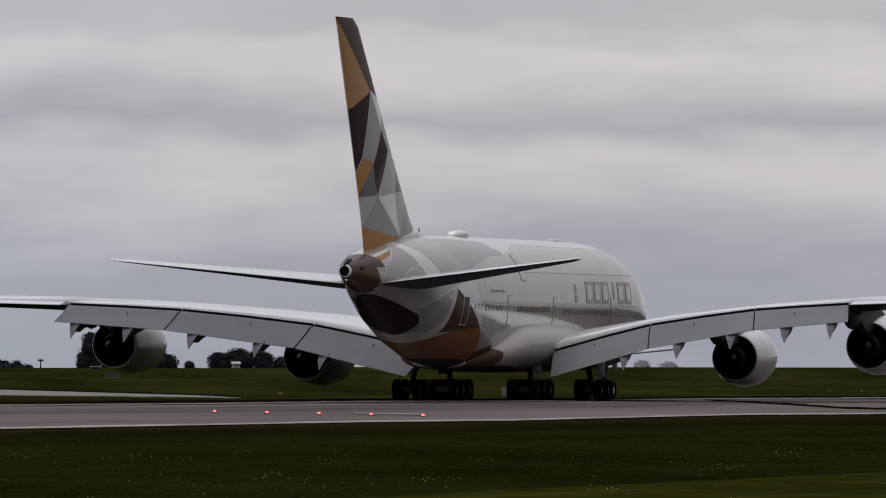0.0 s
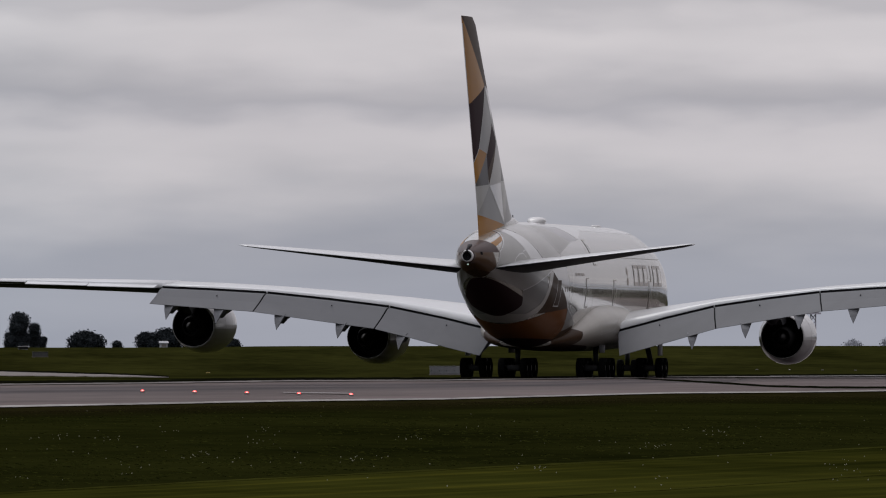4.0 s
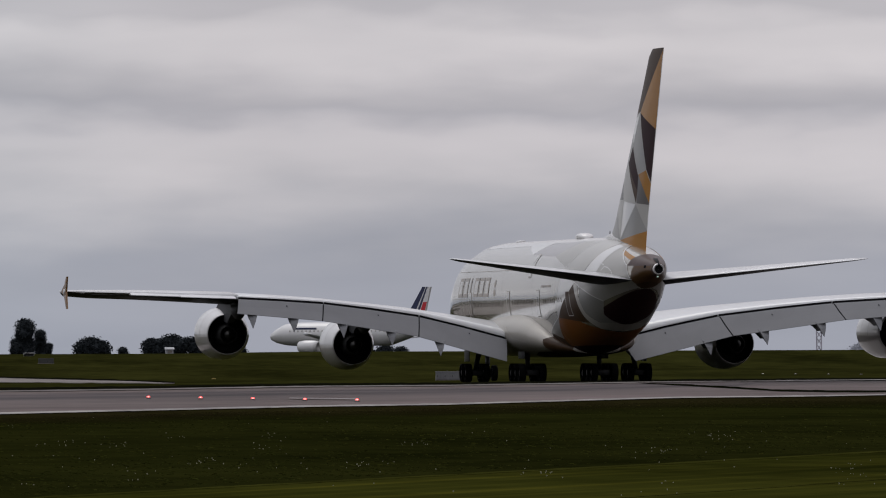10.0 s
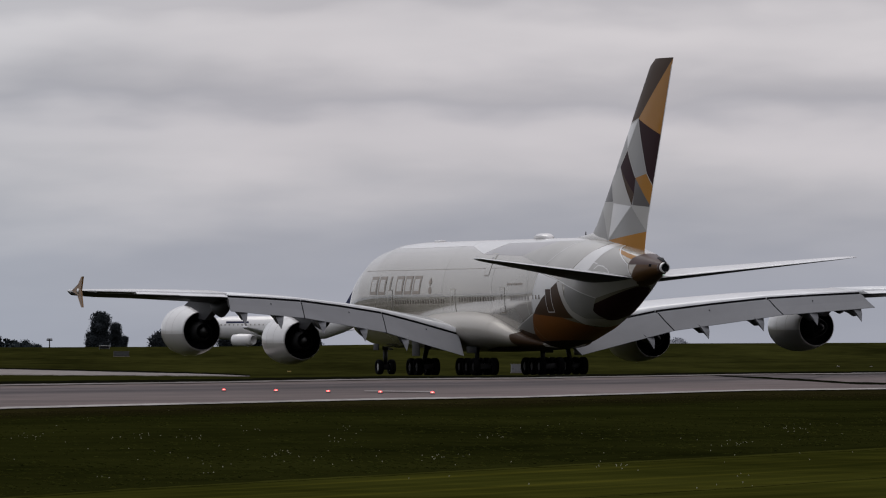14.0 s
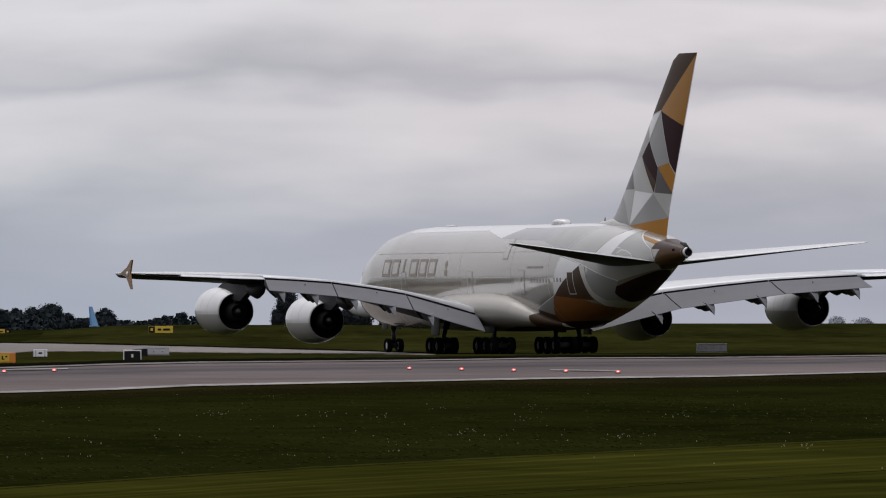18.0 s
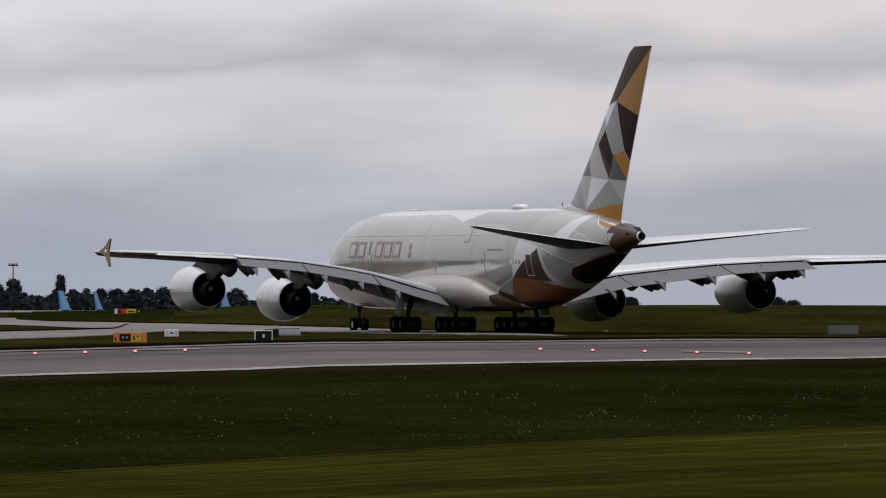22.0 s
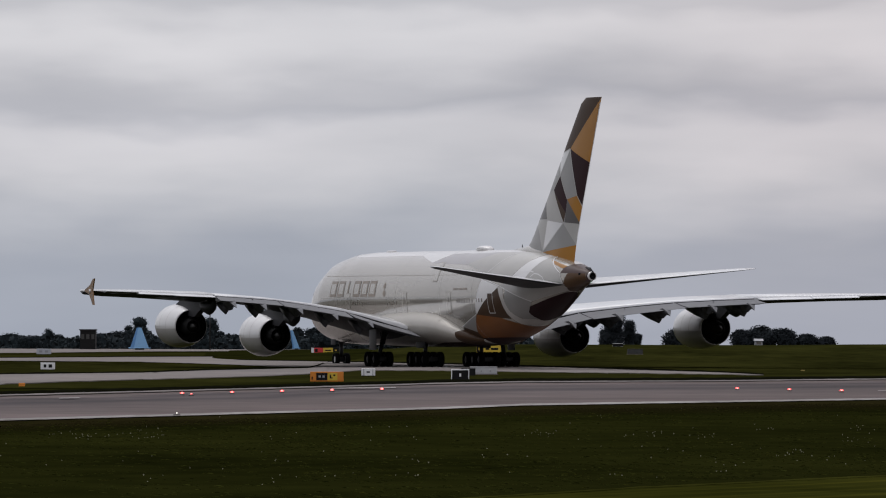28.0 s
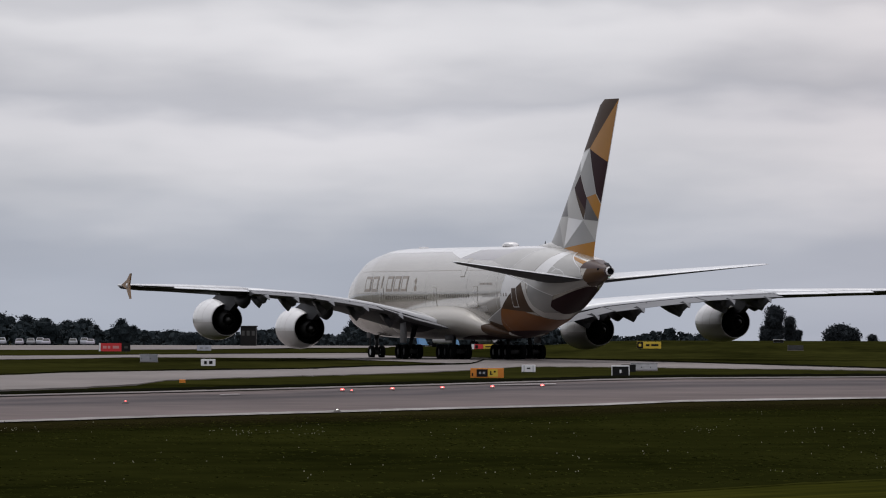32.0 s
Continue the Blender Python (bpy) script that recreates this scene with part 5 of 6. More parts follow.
# ---- grass detail ----
def tufts():
    """Low clumps of blades over the near grass, denser and taller in patches."""
    rng = random.Random(11)
    verts, faces = [], []
    for i in range(26000):
        y = math.exp(rng.uniform(math.log(140), math.log(590)))
        az = rng.uniform(-66, 122)
        el = -EYE.z / y * 1000
        if el > edge_at(NEAR, az) - .22:
            continue
        x = az * y / 1000
        patch = noise.noise((x * .09, y * .012, 2.0)) + .5 * noise.noise((x * .4, y * .05, 5.0))
        if rng.random() > .7 + patch * .7:
            continue
        if el < edge_at(MOWN_EDGE, az) + .15:
            continue
        z = ground_z(x, y) - .005
        h = rng.uniform(.012, .032) * (1.0 + .5 * patch)
        w = rng.uniform(.04, .12)
        n = len(verts)
        a = rng.uniform(-.6, .6)
        dx, dy = w * math.cos(a), w * math.sin(a)
        verts += [(x - dx, y - dy, z), (x + dx, y + dy, z), (x + dx * rng.uniform(.3, .8), y + dy * .5, z + h * rng.uniform(.6, 1)), (x - dx * rng.uniform(-.2, .3), y, z + h), (x - dx * .7, y - dy * .5, z + h * rng.uniform(.4, .9))]
        faces.append((n, n + 1, n + 2, n + 3, n + 4))
    me = bpy.data.meshes.new("grass")
    me.from_pydata(verts, [], faces)
    me.materials.append(TUFT)
    tagged(new("grass", me), "low clumps of dark green airfield grass", "grass", kind="stuff")


def daisies():
    rng = random.Random(12)
    bm = bmesh.new()
    for i in range(9000):
        el = -(5.6 + 5.6 * (rng.random() + rng.random() + rng.random()) / 1.5 * .9)
        az = rng.uniform(-62, 118)
        if rng.random() < max(.012, noise.noise((az * .16, el * 1.0, 3.0)) * 1.5 - .35):
            p = spot(az, el)
            r = rng.uniform(.008, .017)
            if el > edge_at(NEAR, az) - .15:
                continue
            c = p + Vector((0, 0, rng.uniform(.06, .12)))
            bm.faces.new([bm.verts.new(c + Vector((r * math.cos(t), -.02, r * math.sin(t)))) for t in (0, 1.2, 2.5, 3.8, 5.0)])
    tagged(part("daisies", bm, DAISY, None, smooth=False), "scattered white daisies in the grass", "flowers", kind="stuff")


tufts()
daisies()


# ---- airfield lights ----
def lamp(p, glow, label, group, r=.085):
    root = tagged(new("runway_light"), label, "runway light", group)
    root.location = p
    part("base", rod(bmesh.new(), (0, 0, -.02), (0, 0, .05), .14, .10, 12), LAMPBODY, root)
    dome = bmesh.new()
    bmesh.ops.create_icosphere(dome, subdivisions=2, radius=r, matrix=Matrix.Translation((0, 0, .07)) @ Matrix.Diagonal((1.2, 1, .7, 1)))
    lens = part("lens", dome, glow, root, "glowing lens")
    if glow is REDLAMP:
        core = bmesh.new()
        bmesh.ops.create_icosphere(core, subdivisions=2, radius=r * .42, matrix=Matrix.Translation((0, -r * .8, .075)) @ Matrix.Diagonal((1.5, 1, .7, 1)))
        part("bulb", core, REDCORE, lens, "bright bulb")
    return root


for i in range(5):
    lamp(spot(34.95 + 5.06 * i, -4.74 - .095 * i, .05), REDLAMP, "lit red stop bar light in the runway", "first red stop bar")
for i in range(5):
    lamp(spot(-18.8 + 4.84 * i, -5.44 + .125 * i, .05), REDLAMP, "lit red stop bar light in the runway", "second red stop bar")
lamp(spot(-39.8, -6.66, .05), REDLAMP, "faint lit red light in the runway", "single lights", .035)
lamp(spot(-17.9, -5.50, .05), REDLAMP, "small lit red light at the end of a stop bar", "single lights", .045)
for i in range(4):
    lamp(spot(94.7 + 3.2 * i, -2.56 - .03 * i, .05), WHITELAMP, "small white edge light beyond the runway", "far edge lights", .010)
lamp(spot(-19.3, -7.45, .05), WHITELAMP, "lit white light at the runway edge", "single lights", .02)


# ---- signs, cabinets, masts ----
def board(name, az0, az1, el0, el1, cells, label, category, group="", frame_mat=None, legs=True, border=0.0):
    """A low airfield board: cells (share, face, bars) from one end to the other, in a case on short legs."""
    base = spot((az0 + az1) / 2, el0)
    d = base.y / 1000
    w, h = (az1 - az0) * d, (el1 - el0) * d
    root = tagged(new(name), label, category, group)
    root.location = base
    foot = .18 * h if legs else 0.0
    part("case", box(bmesh.new(), -w / 2, w / 2, -.12, .12, foot, h, bevel=.02), frame_mat or SIGN_BLACK, root, smooth=False)
    if legs:
        for x in (-w * .36, 0, w * .36):
            part("leg", rod(bmesh.new(), (x, 0, -.05), (x, 0, foot + .02), .04), STEEL, root)
    x = -w / 2 + border
    inner = w - 2 * border
    for share, face, bars in cells:
        cw = inner * share
        p = part("face", box(bmesh.new(), x + .01, x + cw - .01, -.135, -.115, foot + border + .02, h - border - .02), face, root, smooth=False)
        for a, b, c, e, m in bars:
            hh = h - foot
            part("lettering_bar", box(bmesh.new(), x + cw * a, x + cw * b, -.15, -.134, foot + hh * c, foot + hh * e), m, p, smooth=False)
        x += cw
    return root


Y, K, W = SIGN_YELLOW, SIGN_BLACK, SIGN_WHITE
board("taxiway_sign", -6.4, -3.17, -4.22, -3.05, [(.16, SIGN_ORANGE, [(.1, .35, .2, .5, K)]), (.36, K, [(.22, .42, .40, .62, BOXGREY), (.56, .76, .40, .62, BOXGREY)]), (.32, Y, [(.22, .36, .32, .70, K), (.36, .50, .32, .42, K), (.58, .78, .55, .72, K)]), (.16, SIGN_ORANGE, [])], "yellow and black lit taxiway sign on short legs", "sign", "taxiway signs", SIGN_ORANGE, border=.05)
board("marker_sign", -1.45, -.1, -3.58, -2.72, [(.22, W, [(.7, .9, .05, .95, BOXGREY)]), (.56, W, [(.28, .72, .42, .62, K)]), (.22, W, [(.1, .3, .05, .95, BOXGREY)])], "small white marker board with dark marks", "sign", "white marker boards", SIGN_WHITE)
board("marker_sign", -32.5, -31.1, -3.07, -2.26, [(1, W, [(.22, .40, .28, .74, K), (.56, .80, .28, .74, K)])], "small white marker board with dark marks", "sign", "white marker boards", SIGN_WHITE)
board("marker_sign", -32.9, -31.5, -1.55, -.92, [(1, HAZE_WHITE, [(.2, .4, .3, .7, BOXGREY), (.58, .8, .3, .7, BOXGREY)])], "distant pale marker board", "sign", "white marker boards", HAZE_WHITE)
board("runway_sign", 7.25, 9.0, -3.86, -2.75, [(1, K, [(.44, .56, .34, .62, W)])], "black runway marker board with a white border", "sign", "", SIGN_WHITE, legs=False, border=.05)
board("marker_sign", 8.2, 9.6, -3.42, -2.66, [(1, K, [])], "black back of a low board behind another", "sign", "", SIGN_BLACK, legs=False)
board("runway_sign", -42.4, -39.35, -1.72, -.72, [(.06, W, []), (.66, SIGN_RED, [(.10, .28, .34, .66, SIGN_PINK), (.34, .46, .34, .66, SIGN_PINK), (.58, .88, .34, .66, SIGN_PINK)]), (.28, K, [(.3, .7, .36, .64, DARKBOX)])], "red and black lit runway sign", "sign", "", SIGN_BLACK)
board("taxiway_sign", -6.3, -3.6, -1.37, -.72, [(.10, W, []), (.32, SIGN_RED, [(.1, .4, .2, .8, K)]), (.36, Y, [(.2, .8, .4, .62, K)]), (.22, K, [(.3, .6, .4, .65, Y)])], "yellow black and red lit taxiway sign far off", "sign", "taxiway signs", SIGN_BLACK)
board("taxiway_sign", 9.7, 12.05, -1.27, -.46, [(.26, K, [(.3, .7, .3, .7, Y)]), (.74, Y, [(.15, .35, .35, .65, K), (.45, .85, .35, .65, K)])], "yellow and black lit taxiway sign far off", "sign", "taxiway signs", SIGN_YELLOW)
board("taxiway_sign", -34.6, -34.0, -4.62, -4.24, [(1, SIGN_ORANGE, [])], "low orange marker on the grass", "sign", "taxiway signs", SIGN_ORANGE, legs=False)


board("taxiway_sign", 41.1, 41.5, -2.86, -2.72, [(1, MARKER, [])], "low weathered yellow marker on the grass", "sign", "taxiway signs", MARKER, legs=False)


def cabinet(az0, az1, el0, el1, label, doors=2, depth=.6, paint=None):
    base = spot((az0 + az1) / 2, el0)
    d = base.y / 1000
    w, h = (az1 - az0) * d, (el1 - el0) * d
    root = tagged(new("equipment_cabinet"), label, "cabinet", "grey cabinets")
    root.location = base
    part("plinth", box(bmesh.new(), -w / 2 - .05, w / 2 + .05, -depth / 2 - .05, depth / 2 + .05, -.1, .08), CONCRETE, root, smooth=False)
    part("body", box(bmesh.new(), -w / 2, w / 2, -depth / 2, depth / 2, .08, h, bevel=.04), paint or BOXGREY, root, smooth=False)
    part("lid", box(bmesh.new(), -w / 2 - .04, w / 2 + .04, -depth / 2 - .04, depth / 2 + .04, h, h + .05, bevel=.02), paint or BOXGREY, root, smooth=False)
    for i in range(doors):
        x0 = -w / 2 + w * (i + .06) / doors
        dr = part("door", box(bmesh.new(), x0, x0 + w * .88 / doors, -depth / 2 - .02, -depth / 2 + .01, .16, h - .06), paint or (PANEL if i % 2 else BOXGREY), root, smooth=False)
        part("handle", box(bmesh.new(), x0 + .08, x0 + .12, -depth / 2 - .06, -depth / 2 - .02, h * .45, h * .6), STEEL, dr, smooth=False)
    return root


cabinet(9.1, 11.7, -3.33, -2.56, "pale grey equipment cabinet behind a marker board", 3, paint=PALEBOX)
cabinet(62.85, 65.75, -3.05, -2.2, "wide grey slatted equipment cabinet on the grass", 4, paint=MIDBOX)
cabinet(-38.4, -36.7, -2.62, -1.86, "grey equipment cabinet beside the taxiway", 2)
cabinet(24.3, 25.8, -1.30, -.80, "dark grey equipment cabinet on the rise", 2, paint=DARKBOX)
board("marker_sign", 22.9, 23.9, -.60, -.22, [(1, K, [])], "small dark board on the rise", "sign", "", SIGN_WHITE)


def parked_tail(a0, a1, b1, b0, top, dist):
    """Fin from its tip bearings a0..a1 down to its root bearings b0..b1."""
    x = (b0 + b1) / 2 * dist / 1000
    gz = ground_z(x, dist)
    h = EYE.z + top * dist / 1000 - gz
    ta, tb, ra, rb = (q * dist / 1000 - x for q in (a0, a1, b0, b1))
    root = tagged(new("aircraft_tail"), "pale blue upright tail fin of a parked airliner", "aircraft tail", "parked blue tails")
    root.location = (x, dist, gz)
    part("fin", slab([(ta, h), (tb, h), (rb, h * .1), (ra, h * .1)], -.2, .2), SKYBLUE, root, "pale blue fin", smooth=False)
    part("fin_stripe", slab([(ta - .02, h + .01), (ta + (tb - ta) * .3, h + .01), (ra + (rb - ra) * .2, h * .12), (ra - .02, h * .12)], -.23, .23), TAIL_BLUE, root, "deeper blue leading stripe", smooth=False)
    w = rb - ra
    part("tail_cone", loft([[Vector((xx, r * math.cos(t), h * .1 + r * math.sin(t) * .6)) for t in (2 * math.pi * i / 14 for i in range(14))] for xx, r in ((ra - w * .1, h * .05), ((ra + rb) / 2, h * .07), (rb + w * .1, h * .03))]), SKYBLUE, root)
    part("stand", box(bmesh.new(), -w * .25, w * .25, -.3, .3, -.1, h * .1), STEEL, root, smooth=False)


parked_tail(-23.19, -22.76, -22.03, -23.81, 1.16, 2080)
parked_tail(-11.78, -11.31, -10.53, -11.55, 1.0, 2100)
parked_tail(-8.35, -8.1, -7.43, -8.09, .95, 2110)
parked_tail(3.92, 4.25, 4.87, 4.04, 1.44, 2080)


def mast(az, top, dist, head, label):
    x = az * dist / 1000
    gz = ground_z(x, dist)
    h = EYE.z + top * dist / 1000 - gz
    root = tagged(new("light_mast"), label, "light mast")
    root.location = (x, dist, gz)
    part("pole", rod(bmesh.new(), (0, 0, -.2), (0, 0, h), .16, .1), STEEL, root)
    part("crossbar", box(bmesh.new(), -head / 2, head / 2, -.12, .12, h - .45, h - .2), STEEL, root, smooth=False)
    for i in range(4):
        x0 = -head / 2 + head * (i + .15) / 4
        part("floodlight", box(bmesh.new(), x0, x0 + head * .17, -.25, .15, h - .2, h + .1, bevel=.03), BOXGREY, root, smooth=False)


mast(-16.12, 3.6, 2050, 2.0, "tall floodlight mast with a short crossbar")
mast(18.1, .5, 2100, 1.2, "small far floodlight mast")


def lattice(az, top, dist):
    x = az * dist / 1000
    gz = ground_z(x, dist)
    h = EYE.z + top * dist / 1000 - gz
    root = tagged(new("radar_tower"), "hazy mauve lattice tower on the skyline", "tower")
    root.location = (x, dist, gz)
    w = .55
    for i in range(6):
        z0, z1 = h * .9 * i / 6, h * .9 * (i + 1) / 6
        paint = HAZE_MAUVE
        for a, b in ((-1, -1), (1, -1), (1, 1), (-1, 1)):
            part("post", rod(bmesh.new(), (a * w, b * w, z0), (a * w, b * w, z1), .09, n=6), paint, root, smooth=False)
        for a, b in ((-w, -w), (w, -w), (-w, w), (w, w)):
            part("brace", rod(bmesh.new(), (a, b, z0), (-a, b, z1), .06, n=6), paint, root, smooth=False)
    part("platform", box(bmesh.new(), -1.6, 1.6, -1.6, 1.6, h * .9, h * .94), HAZE_MAUVE, root, smooth=False)
    part("antenna_housing", rod(bmesh.new(), (0, 0, h * .94), (0, 0, h), 1.3, .9, 16), HAZE_RED, root)


lattice(100.2, 3.3, 2300)


def house(az, dist, wide, high):
    x = az * dist / 1000
    gz = ground_z(x, dist)
    root = tagged(new("house"), "small pale-walled house among dark trees", "house")
    root.location = (x, dist, gz)
    part("wall", box(bmesh.new(), -wide / 2, wide / 2, -2.5, 2.5, -.2, high), BOXGREY, root, smooth=False)
    part("roof", loft([[Vector((-wide / 2 - .2, -2.8, high)), Vector((-wide / 2 - .2, 2.8, high)), Vector((-wide / 2 - .2, 0, high + .4))], [Vector((wide / 2 + .2, -2.8, high)), Vector((wide / 2 + .2, 2.8, high)), Vector((wide / 2 + .2, 0, high + .4))]]), BOXGREY, root, smooth=False)
    part("window", box(bmesh.new(), -.4, .4, -2.55, -2.45, high * .55, high * .85), GLASS, root, smooth=False)


house(37.0, 1880, 1.3, 1.35)


def far_block(az0, az1, top, dist):
    x = (az0 + az1) / 2 * dist / 1000
    gz = ground_z(x, dist)
    w, h = (az1 - az0) * dist / 1000, EYE.z + top * dist / 1000 - gz
    root = tagged(new("building"), "dark flat-roofed building beside the distant wood", "building")
    root.location = (x, dist, gz)
    part("wall", box(bmesh.new(), -w / 2, w / 2, -4, 4, -.3, h), SIGN_BLACK, root, smooth=False)
    part("roof", box(bmesh.new(), -w / 2 - .2, w / 2 + .2, -4.2, 4.2, h, h + .25), STEEL, root, smooth=False)
    for i in range(3):
        x0 = -w / 2 + w * (i + .2) / 3
        part("window", box(bmesh.new(), x0, x0 + w * .2, -4.06, -3.95, h * .55, h * .8), DARKBOX, root, smooth=False)


far_block(-28.63, -27.15, .87, 2180)



def car(az, dist, high, paint):
    """A parked car seen from its end: body, cabin, windscreen, wheels."""
    x = az * dist / 1000
    root = tagged(new("car"), "small pale car parked below the distant wood", "car", "parked cars")
    root.location = (x, dist, ground_z(x, dist))
    body = part("body", box(bmesh.new(), -.88, .88, -2.1, 2.1, .3, high * .6, bevel=.15), paint, root)
    cabin = part("cabin", loft([[Vector((-.84, -1.3, high * .6)), Vector((.84, -1.3, high * .6)), Vector((.84, 1.7, high * .6)), Vector((-.84, 1.7, high * .6))], [Vector((-.62, -.6, high)), Vector((.62, -.6, high)), Vector((.62, 1.2, high)), Vector((-.62, 1.2, high))]]), paint, body, smooth=False)
    part("windscreen", loft([[Vector((-.72, -1.24, high * .64)), Vector((.72, -1.24, high * .64)), Vector((.72, -1.15, high * .64)), Vector((-.72, -1.15, high * .64))], [Vector((-.58, -.72, high * .95)), Vector((.58, -.72, high * .95)), Vector((.58, -.62, high * .95)), Vector((-.58, -.62, high * .95))]]), DARKBOX, body, smooth=False)
    for wy in (-1.35, 1.35):
        for sg in (-.74, .74):
            part("wheel", rod(bmesh.new(), (sg - .1, wy, .32), (sg + .1, wy, .32), .32, n=14), RUBBER, root)
    return root


for i, az in enumerate((-55.6, -53.5, -51.8, -50.1, -49.0, -48.1, -47.5, -44.9, -43.8, -43.2)):
    car(az, 2225 + 3 * (i % 3), 1.45 + .12 * (i % 3), (HAZE_MAUVE, BOXGREY, HAZE_WHITE)[i % 3])


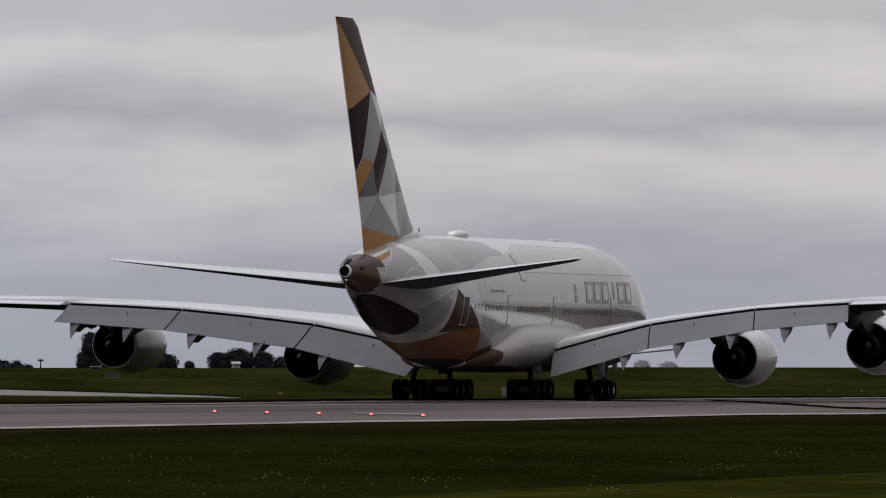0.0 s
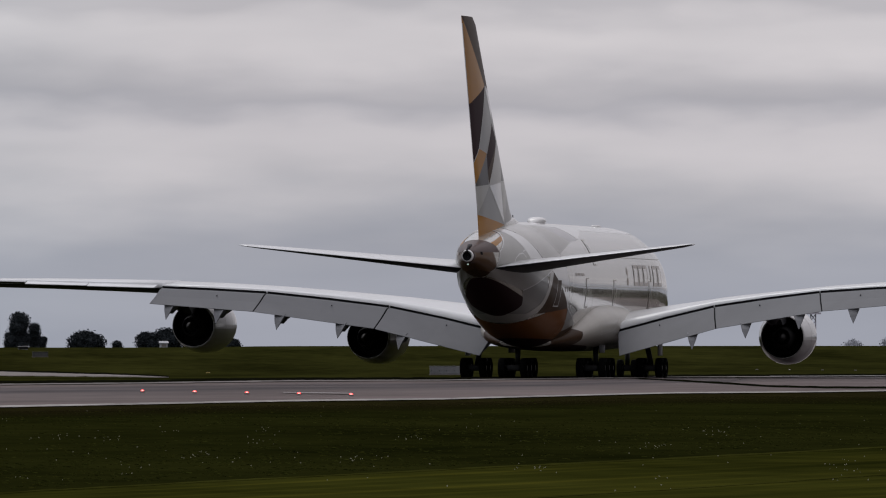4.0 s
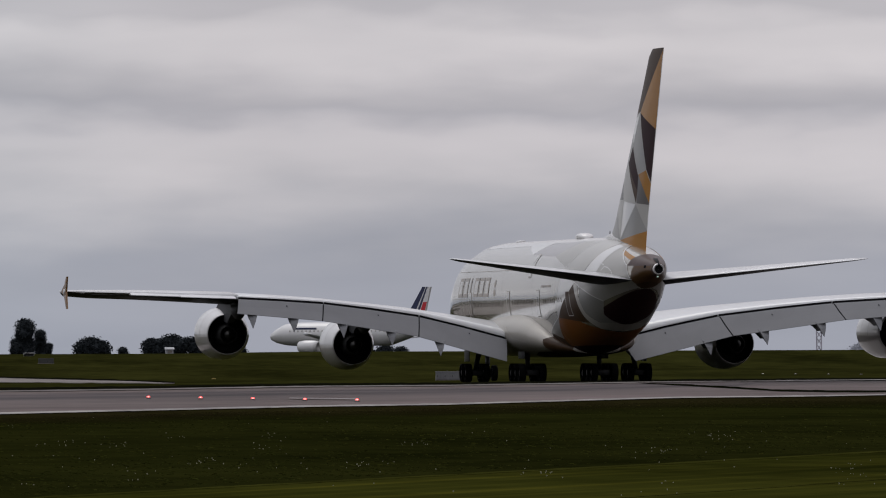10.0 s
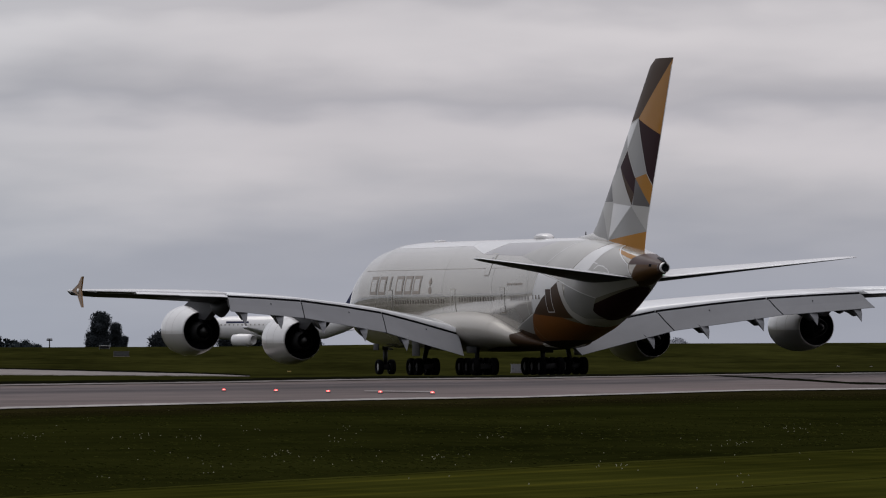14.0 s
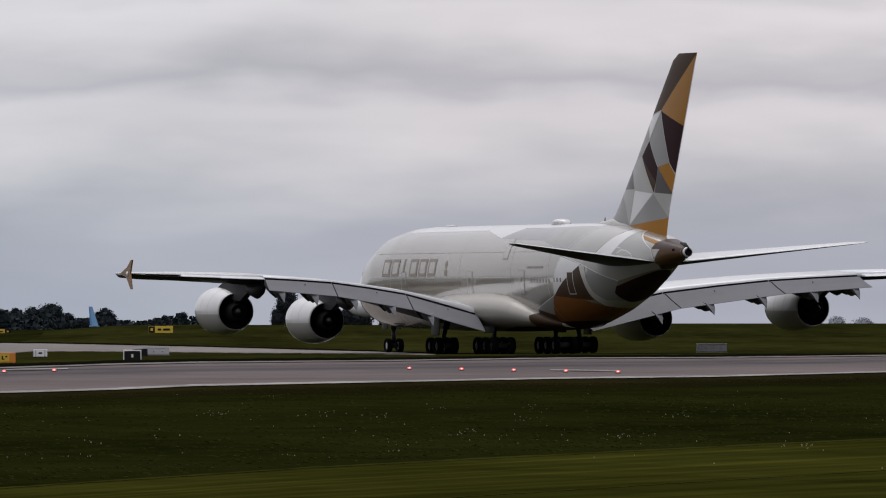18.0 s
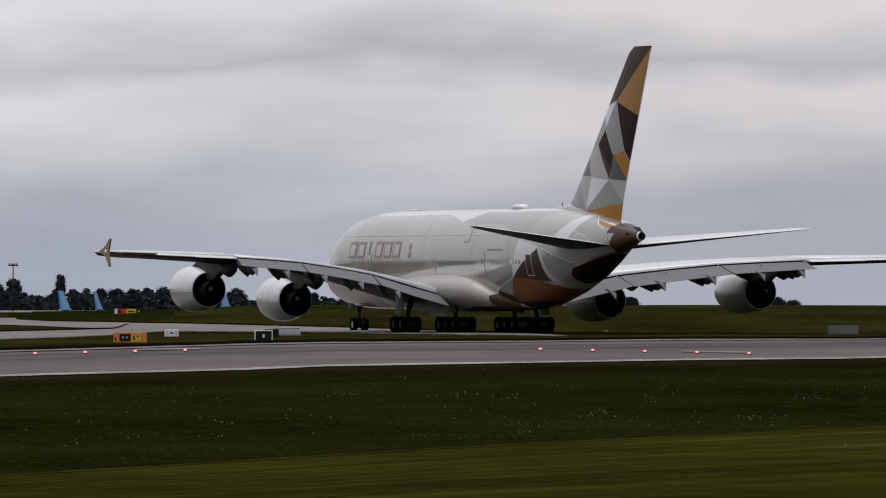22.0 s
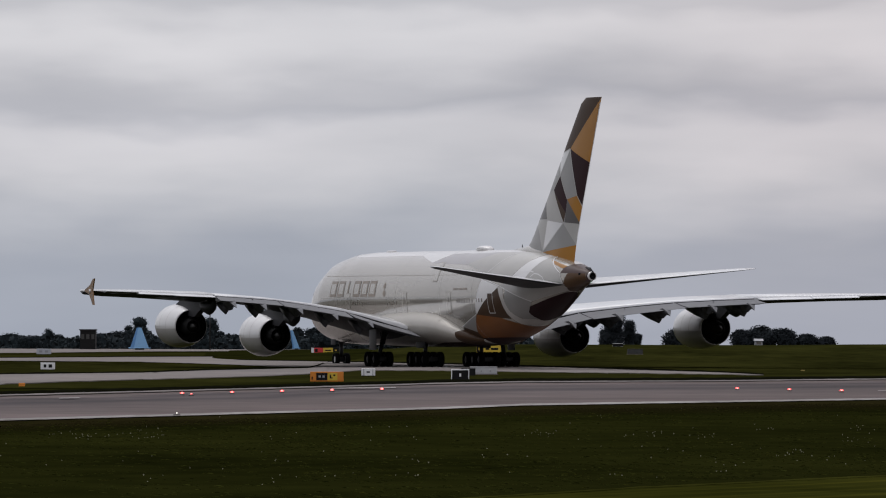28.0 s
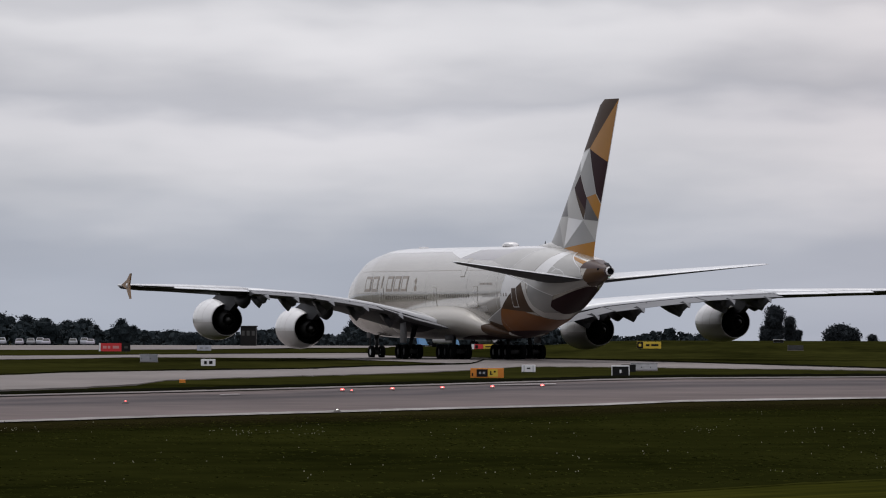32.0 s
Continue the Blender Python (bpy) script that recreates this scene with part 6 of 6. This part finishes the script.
def motions():
    taxi = [
        (0.0, pose(42.65, 681.98, 0.241, 0.00, 0, 71.55)),
        (0.5, pose(44.23, 686.68, 0.246, 0.00, 0, 71.71)),
        (1.0, pose(45.81, 691.41, 0.248, 0.01, 0, 71.93)),
        (1.5, pose(47.32, 696.17, 0.243, 0.01, 0, 72.20)),
        (2.0, pose(48.98, 700.97, 0.237, 0.01, 0, 72.61)),
        (2.5, pose(50.41, 705.81, 0.232, 0.01, 0, 73.15)),
        (3.0, pose(51.95, 710.63, 0.226, 0.01, 0, 73.94)),
        (3.5, pose(53.29, 715.46, 0.221, 0.02, 0, 74.88)),
        (4.0, pose(54.54, 720.25, 0.215, 0.02, 0, 76.03)),
        (4.5, pose(55.68, 725.04, 0.210, 0.02, 0, 77.51)),
        (6.5, pose(58.39, 744.38, 0.188, 0.03, 0, 85.10)),
        (7.0, pose(58.82, 749.28, 0.182, 0.04, 0, 86.79)),
        (7.5, pose(59.05, 754.20, 0.177, 0.04, 0, 88.51)),
        (8.0, pose(59.17, 759.12, 0.171, 0.04, 0, 90.25)),
        (8.5, pose(59.09, 764.01, 0.153, 0.04, 0, 91.98)),
        (9.0, pose(58.91, 768.87, 0.132, 0.04, 0, 93.67)),
        (9.5, pose(58.54, 773.68, 0.112, 0.05, 0, 95.29)),
        (10.0, pose(58.14, 778.41, 0.092, 0.05, 0, 96.90)),
        (10.5, pose(57.56, 783.10, 0.072, 0.02, 0, 98.42)),
        (11.0, pose(56.89, 787.77, 0.052, -0.01, 0, 99.79)),
        (11.5, pose(56.09, 792.46, 0.032, -0.03, 0, 101.07)),
        (12.0, pose(55.18, 797.17, 0.012, -0.06, 0, 102.32)),
        (12.5, pose(54.16, 801.95, -0.004, -0.09, 0, 103.40)),
        (13.0, pose(53.01, 806.81, -0.014, -0.12, 0, 104.36)),
        (13.5, pose(51.84, 811.75, -0.023, -0.14, 0, 105.20)),
        (14.0, pose(50.48, 816.77, -0.034, -0.17, 0, 105.90)),
        (14.5, pose(49.24, 821.90, -0.044, -0.20, 0, 106.52)),
        (16.5, pose(43.60, 843.17, -0.086, -0.50, 0, 108.30)),
        (17.0, pose(41.93, 848.37, -0.097, -0.47, 0, 108.53)),
        (17.5, pose(40.44, 853.52, -0.100, -0.45, 0, 108.78)),
        (18.0, pose(38.81, 858.61, -0.100, -0.35, 0, 109.00)),
        (18.5, pose(37.25, 863.69, -0.100, -0.25, 0, 109.19)),
        (19.0, pose(35.56, 868.74, -0.100, -0.17, 0, 109.41)),
        (19.5, pose(33.99, 873.76, -0.100, -0.08, 0, 109.62)),
        (20.0, pose(32.32, 878.75, -0.100, -0.05, 0, 109.80)),
        (20.5, pose(30.68, 883.71, -0.100, -0.03, 0, 109.91)),
        (21.0, pose(28.99, 888.63, -0.100, 0.00, 0, 109.94)),
        (21.5, pose(27.41, 893.52, -0.087, 0.03, 0, 109.96)),
        (22.0, pose(25.72, 898.35, -0.069, 0.06, 0, 109.96)),
        (22.5, pose(24.14, 903.16, -0.051, 0.09, 0, 109.97)),
        (23.0, pose(22.43, 907.90, -0.033, 0.12, 0, 109.99)),
        (23.5, pose(20.87, 912.57, -0.015, 0.13, 0, 110.10)),
        (24.0, pose(19.21, 917.16, 0.002, 0.13, 0, 110.16)),
        (24.5, pose(17.64, 921.74, 0.019, 0.14, 0, 110.25)),
        (25.0, pose(15.90, 926.27, 0.036, 0.14, 0, 110.25)),
        (25.5, pose(14.33, 930.78, 0.054, 0.15, 0, 110.26)),
        (27.5, pose(7.97, 948.79, 0.140, 0.03, 0, 109.98)),
        (28.0, pose(6.32, 953.22, 0.161, 0.00, 0, 109.96)),
        (28.5, pose(4.79, 957.58, 0.191, 0.01, 0, 109.94)),
        (29.0, pose(3.17, 961.89, 0.225, 0.02, 0, 109.89)),
        (29.5, pose(1.70, 966.17, 0.259, 0.03, 0, 109.88)),
        (30.0, pose(0.08, 970.43, 0.293, 0.04, 0, 109.82)),
        (30.5, pose(-1.42, 974.70, 0.328, 0.05, 0, 109.82)),
        (31.0, pose(-3.00, 978.98, 0.362, 0.06, 0, 109.85)),
        (31.5, pose(-4.49, 983.29, 0.396, 0.07, 0, 109.91)),
        (32.0, pose(-6.08, 987.61, 0.431, 0.08, 0, 109.94)),
    ]
    walk(airliner, taxi)
    # the far airliner rolls left and away behind the rise
    bearing = [(0, 71.5), (6, 71.0), (7, 69.8), (9, 64.8), (11, 58.4), (13, 51.6), (14, 48.2), (16.5, 45.0), (18, 44.5), (20, 43.5), (22, 36.5), (24, 30.0), (26, 22.0), (28, 14.0), (30, 6.5), (32, 2.0)]
    heading = [(0, 104), (6, 107), (7, 111), (8.5, 122), (10, 134), (12, 138), (32, 140)]
    away = []
    for t in range(0, 33):
        d = 1740 + 5.0 * (t - 7)
        turn = interp(t, heading, 1)
        x = interp(t, bearing, 1) * d / 1000 + 17.6 * math.cos(radians(turn))
        away.append((t, pose(x, d, ground_z(x, d), 0, 0, turn)))
    walk(far_airliner, away)
    # the flaps and their fairings come up while the airliner taxies
    shown = [(0, 1.0), (14.5, 1.0), (16.5, .92), (18, .78), (20, .62), (22, .48), (24, .36), (25.5, .28), (28, .18), (31, .10), (32, .08)]
    for ob, pivot, axis, travel in FLAPS:
        rows = []
        for t in (0, 14.5, 15.5, 16.5, 18, 20, 22, 24, 25.5, 28, 31, 32):
            turn = Matrix.Rotation(radians(travel * (1 - interp(t, shown, 1))), 4, axis)
            rows.append((t, Matrix.Translation(pivot) @ turn @ Matrix.Translation(-pivot)))
        walk(ob, rows)
    # wheels roll with the distance covered
    dist, roll = 0.0, [(0.0, 0.0)]
    for (t0, m0), (t1, m1) in zip(taxi, taxi[1:]):
        dist += (m1.translation - m0.translation).length
        roll.append((t1, dist))
    steps = [i / 15 for i in range(481)]
    for w, x, y, r in WHEELS:
        walk(w, [(t, pose(x, y, r, 0, math.degrees(interp(t, roll, 1) / r) % 360, 0)) for t in steps])


motions()
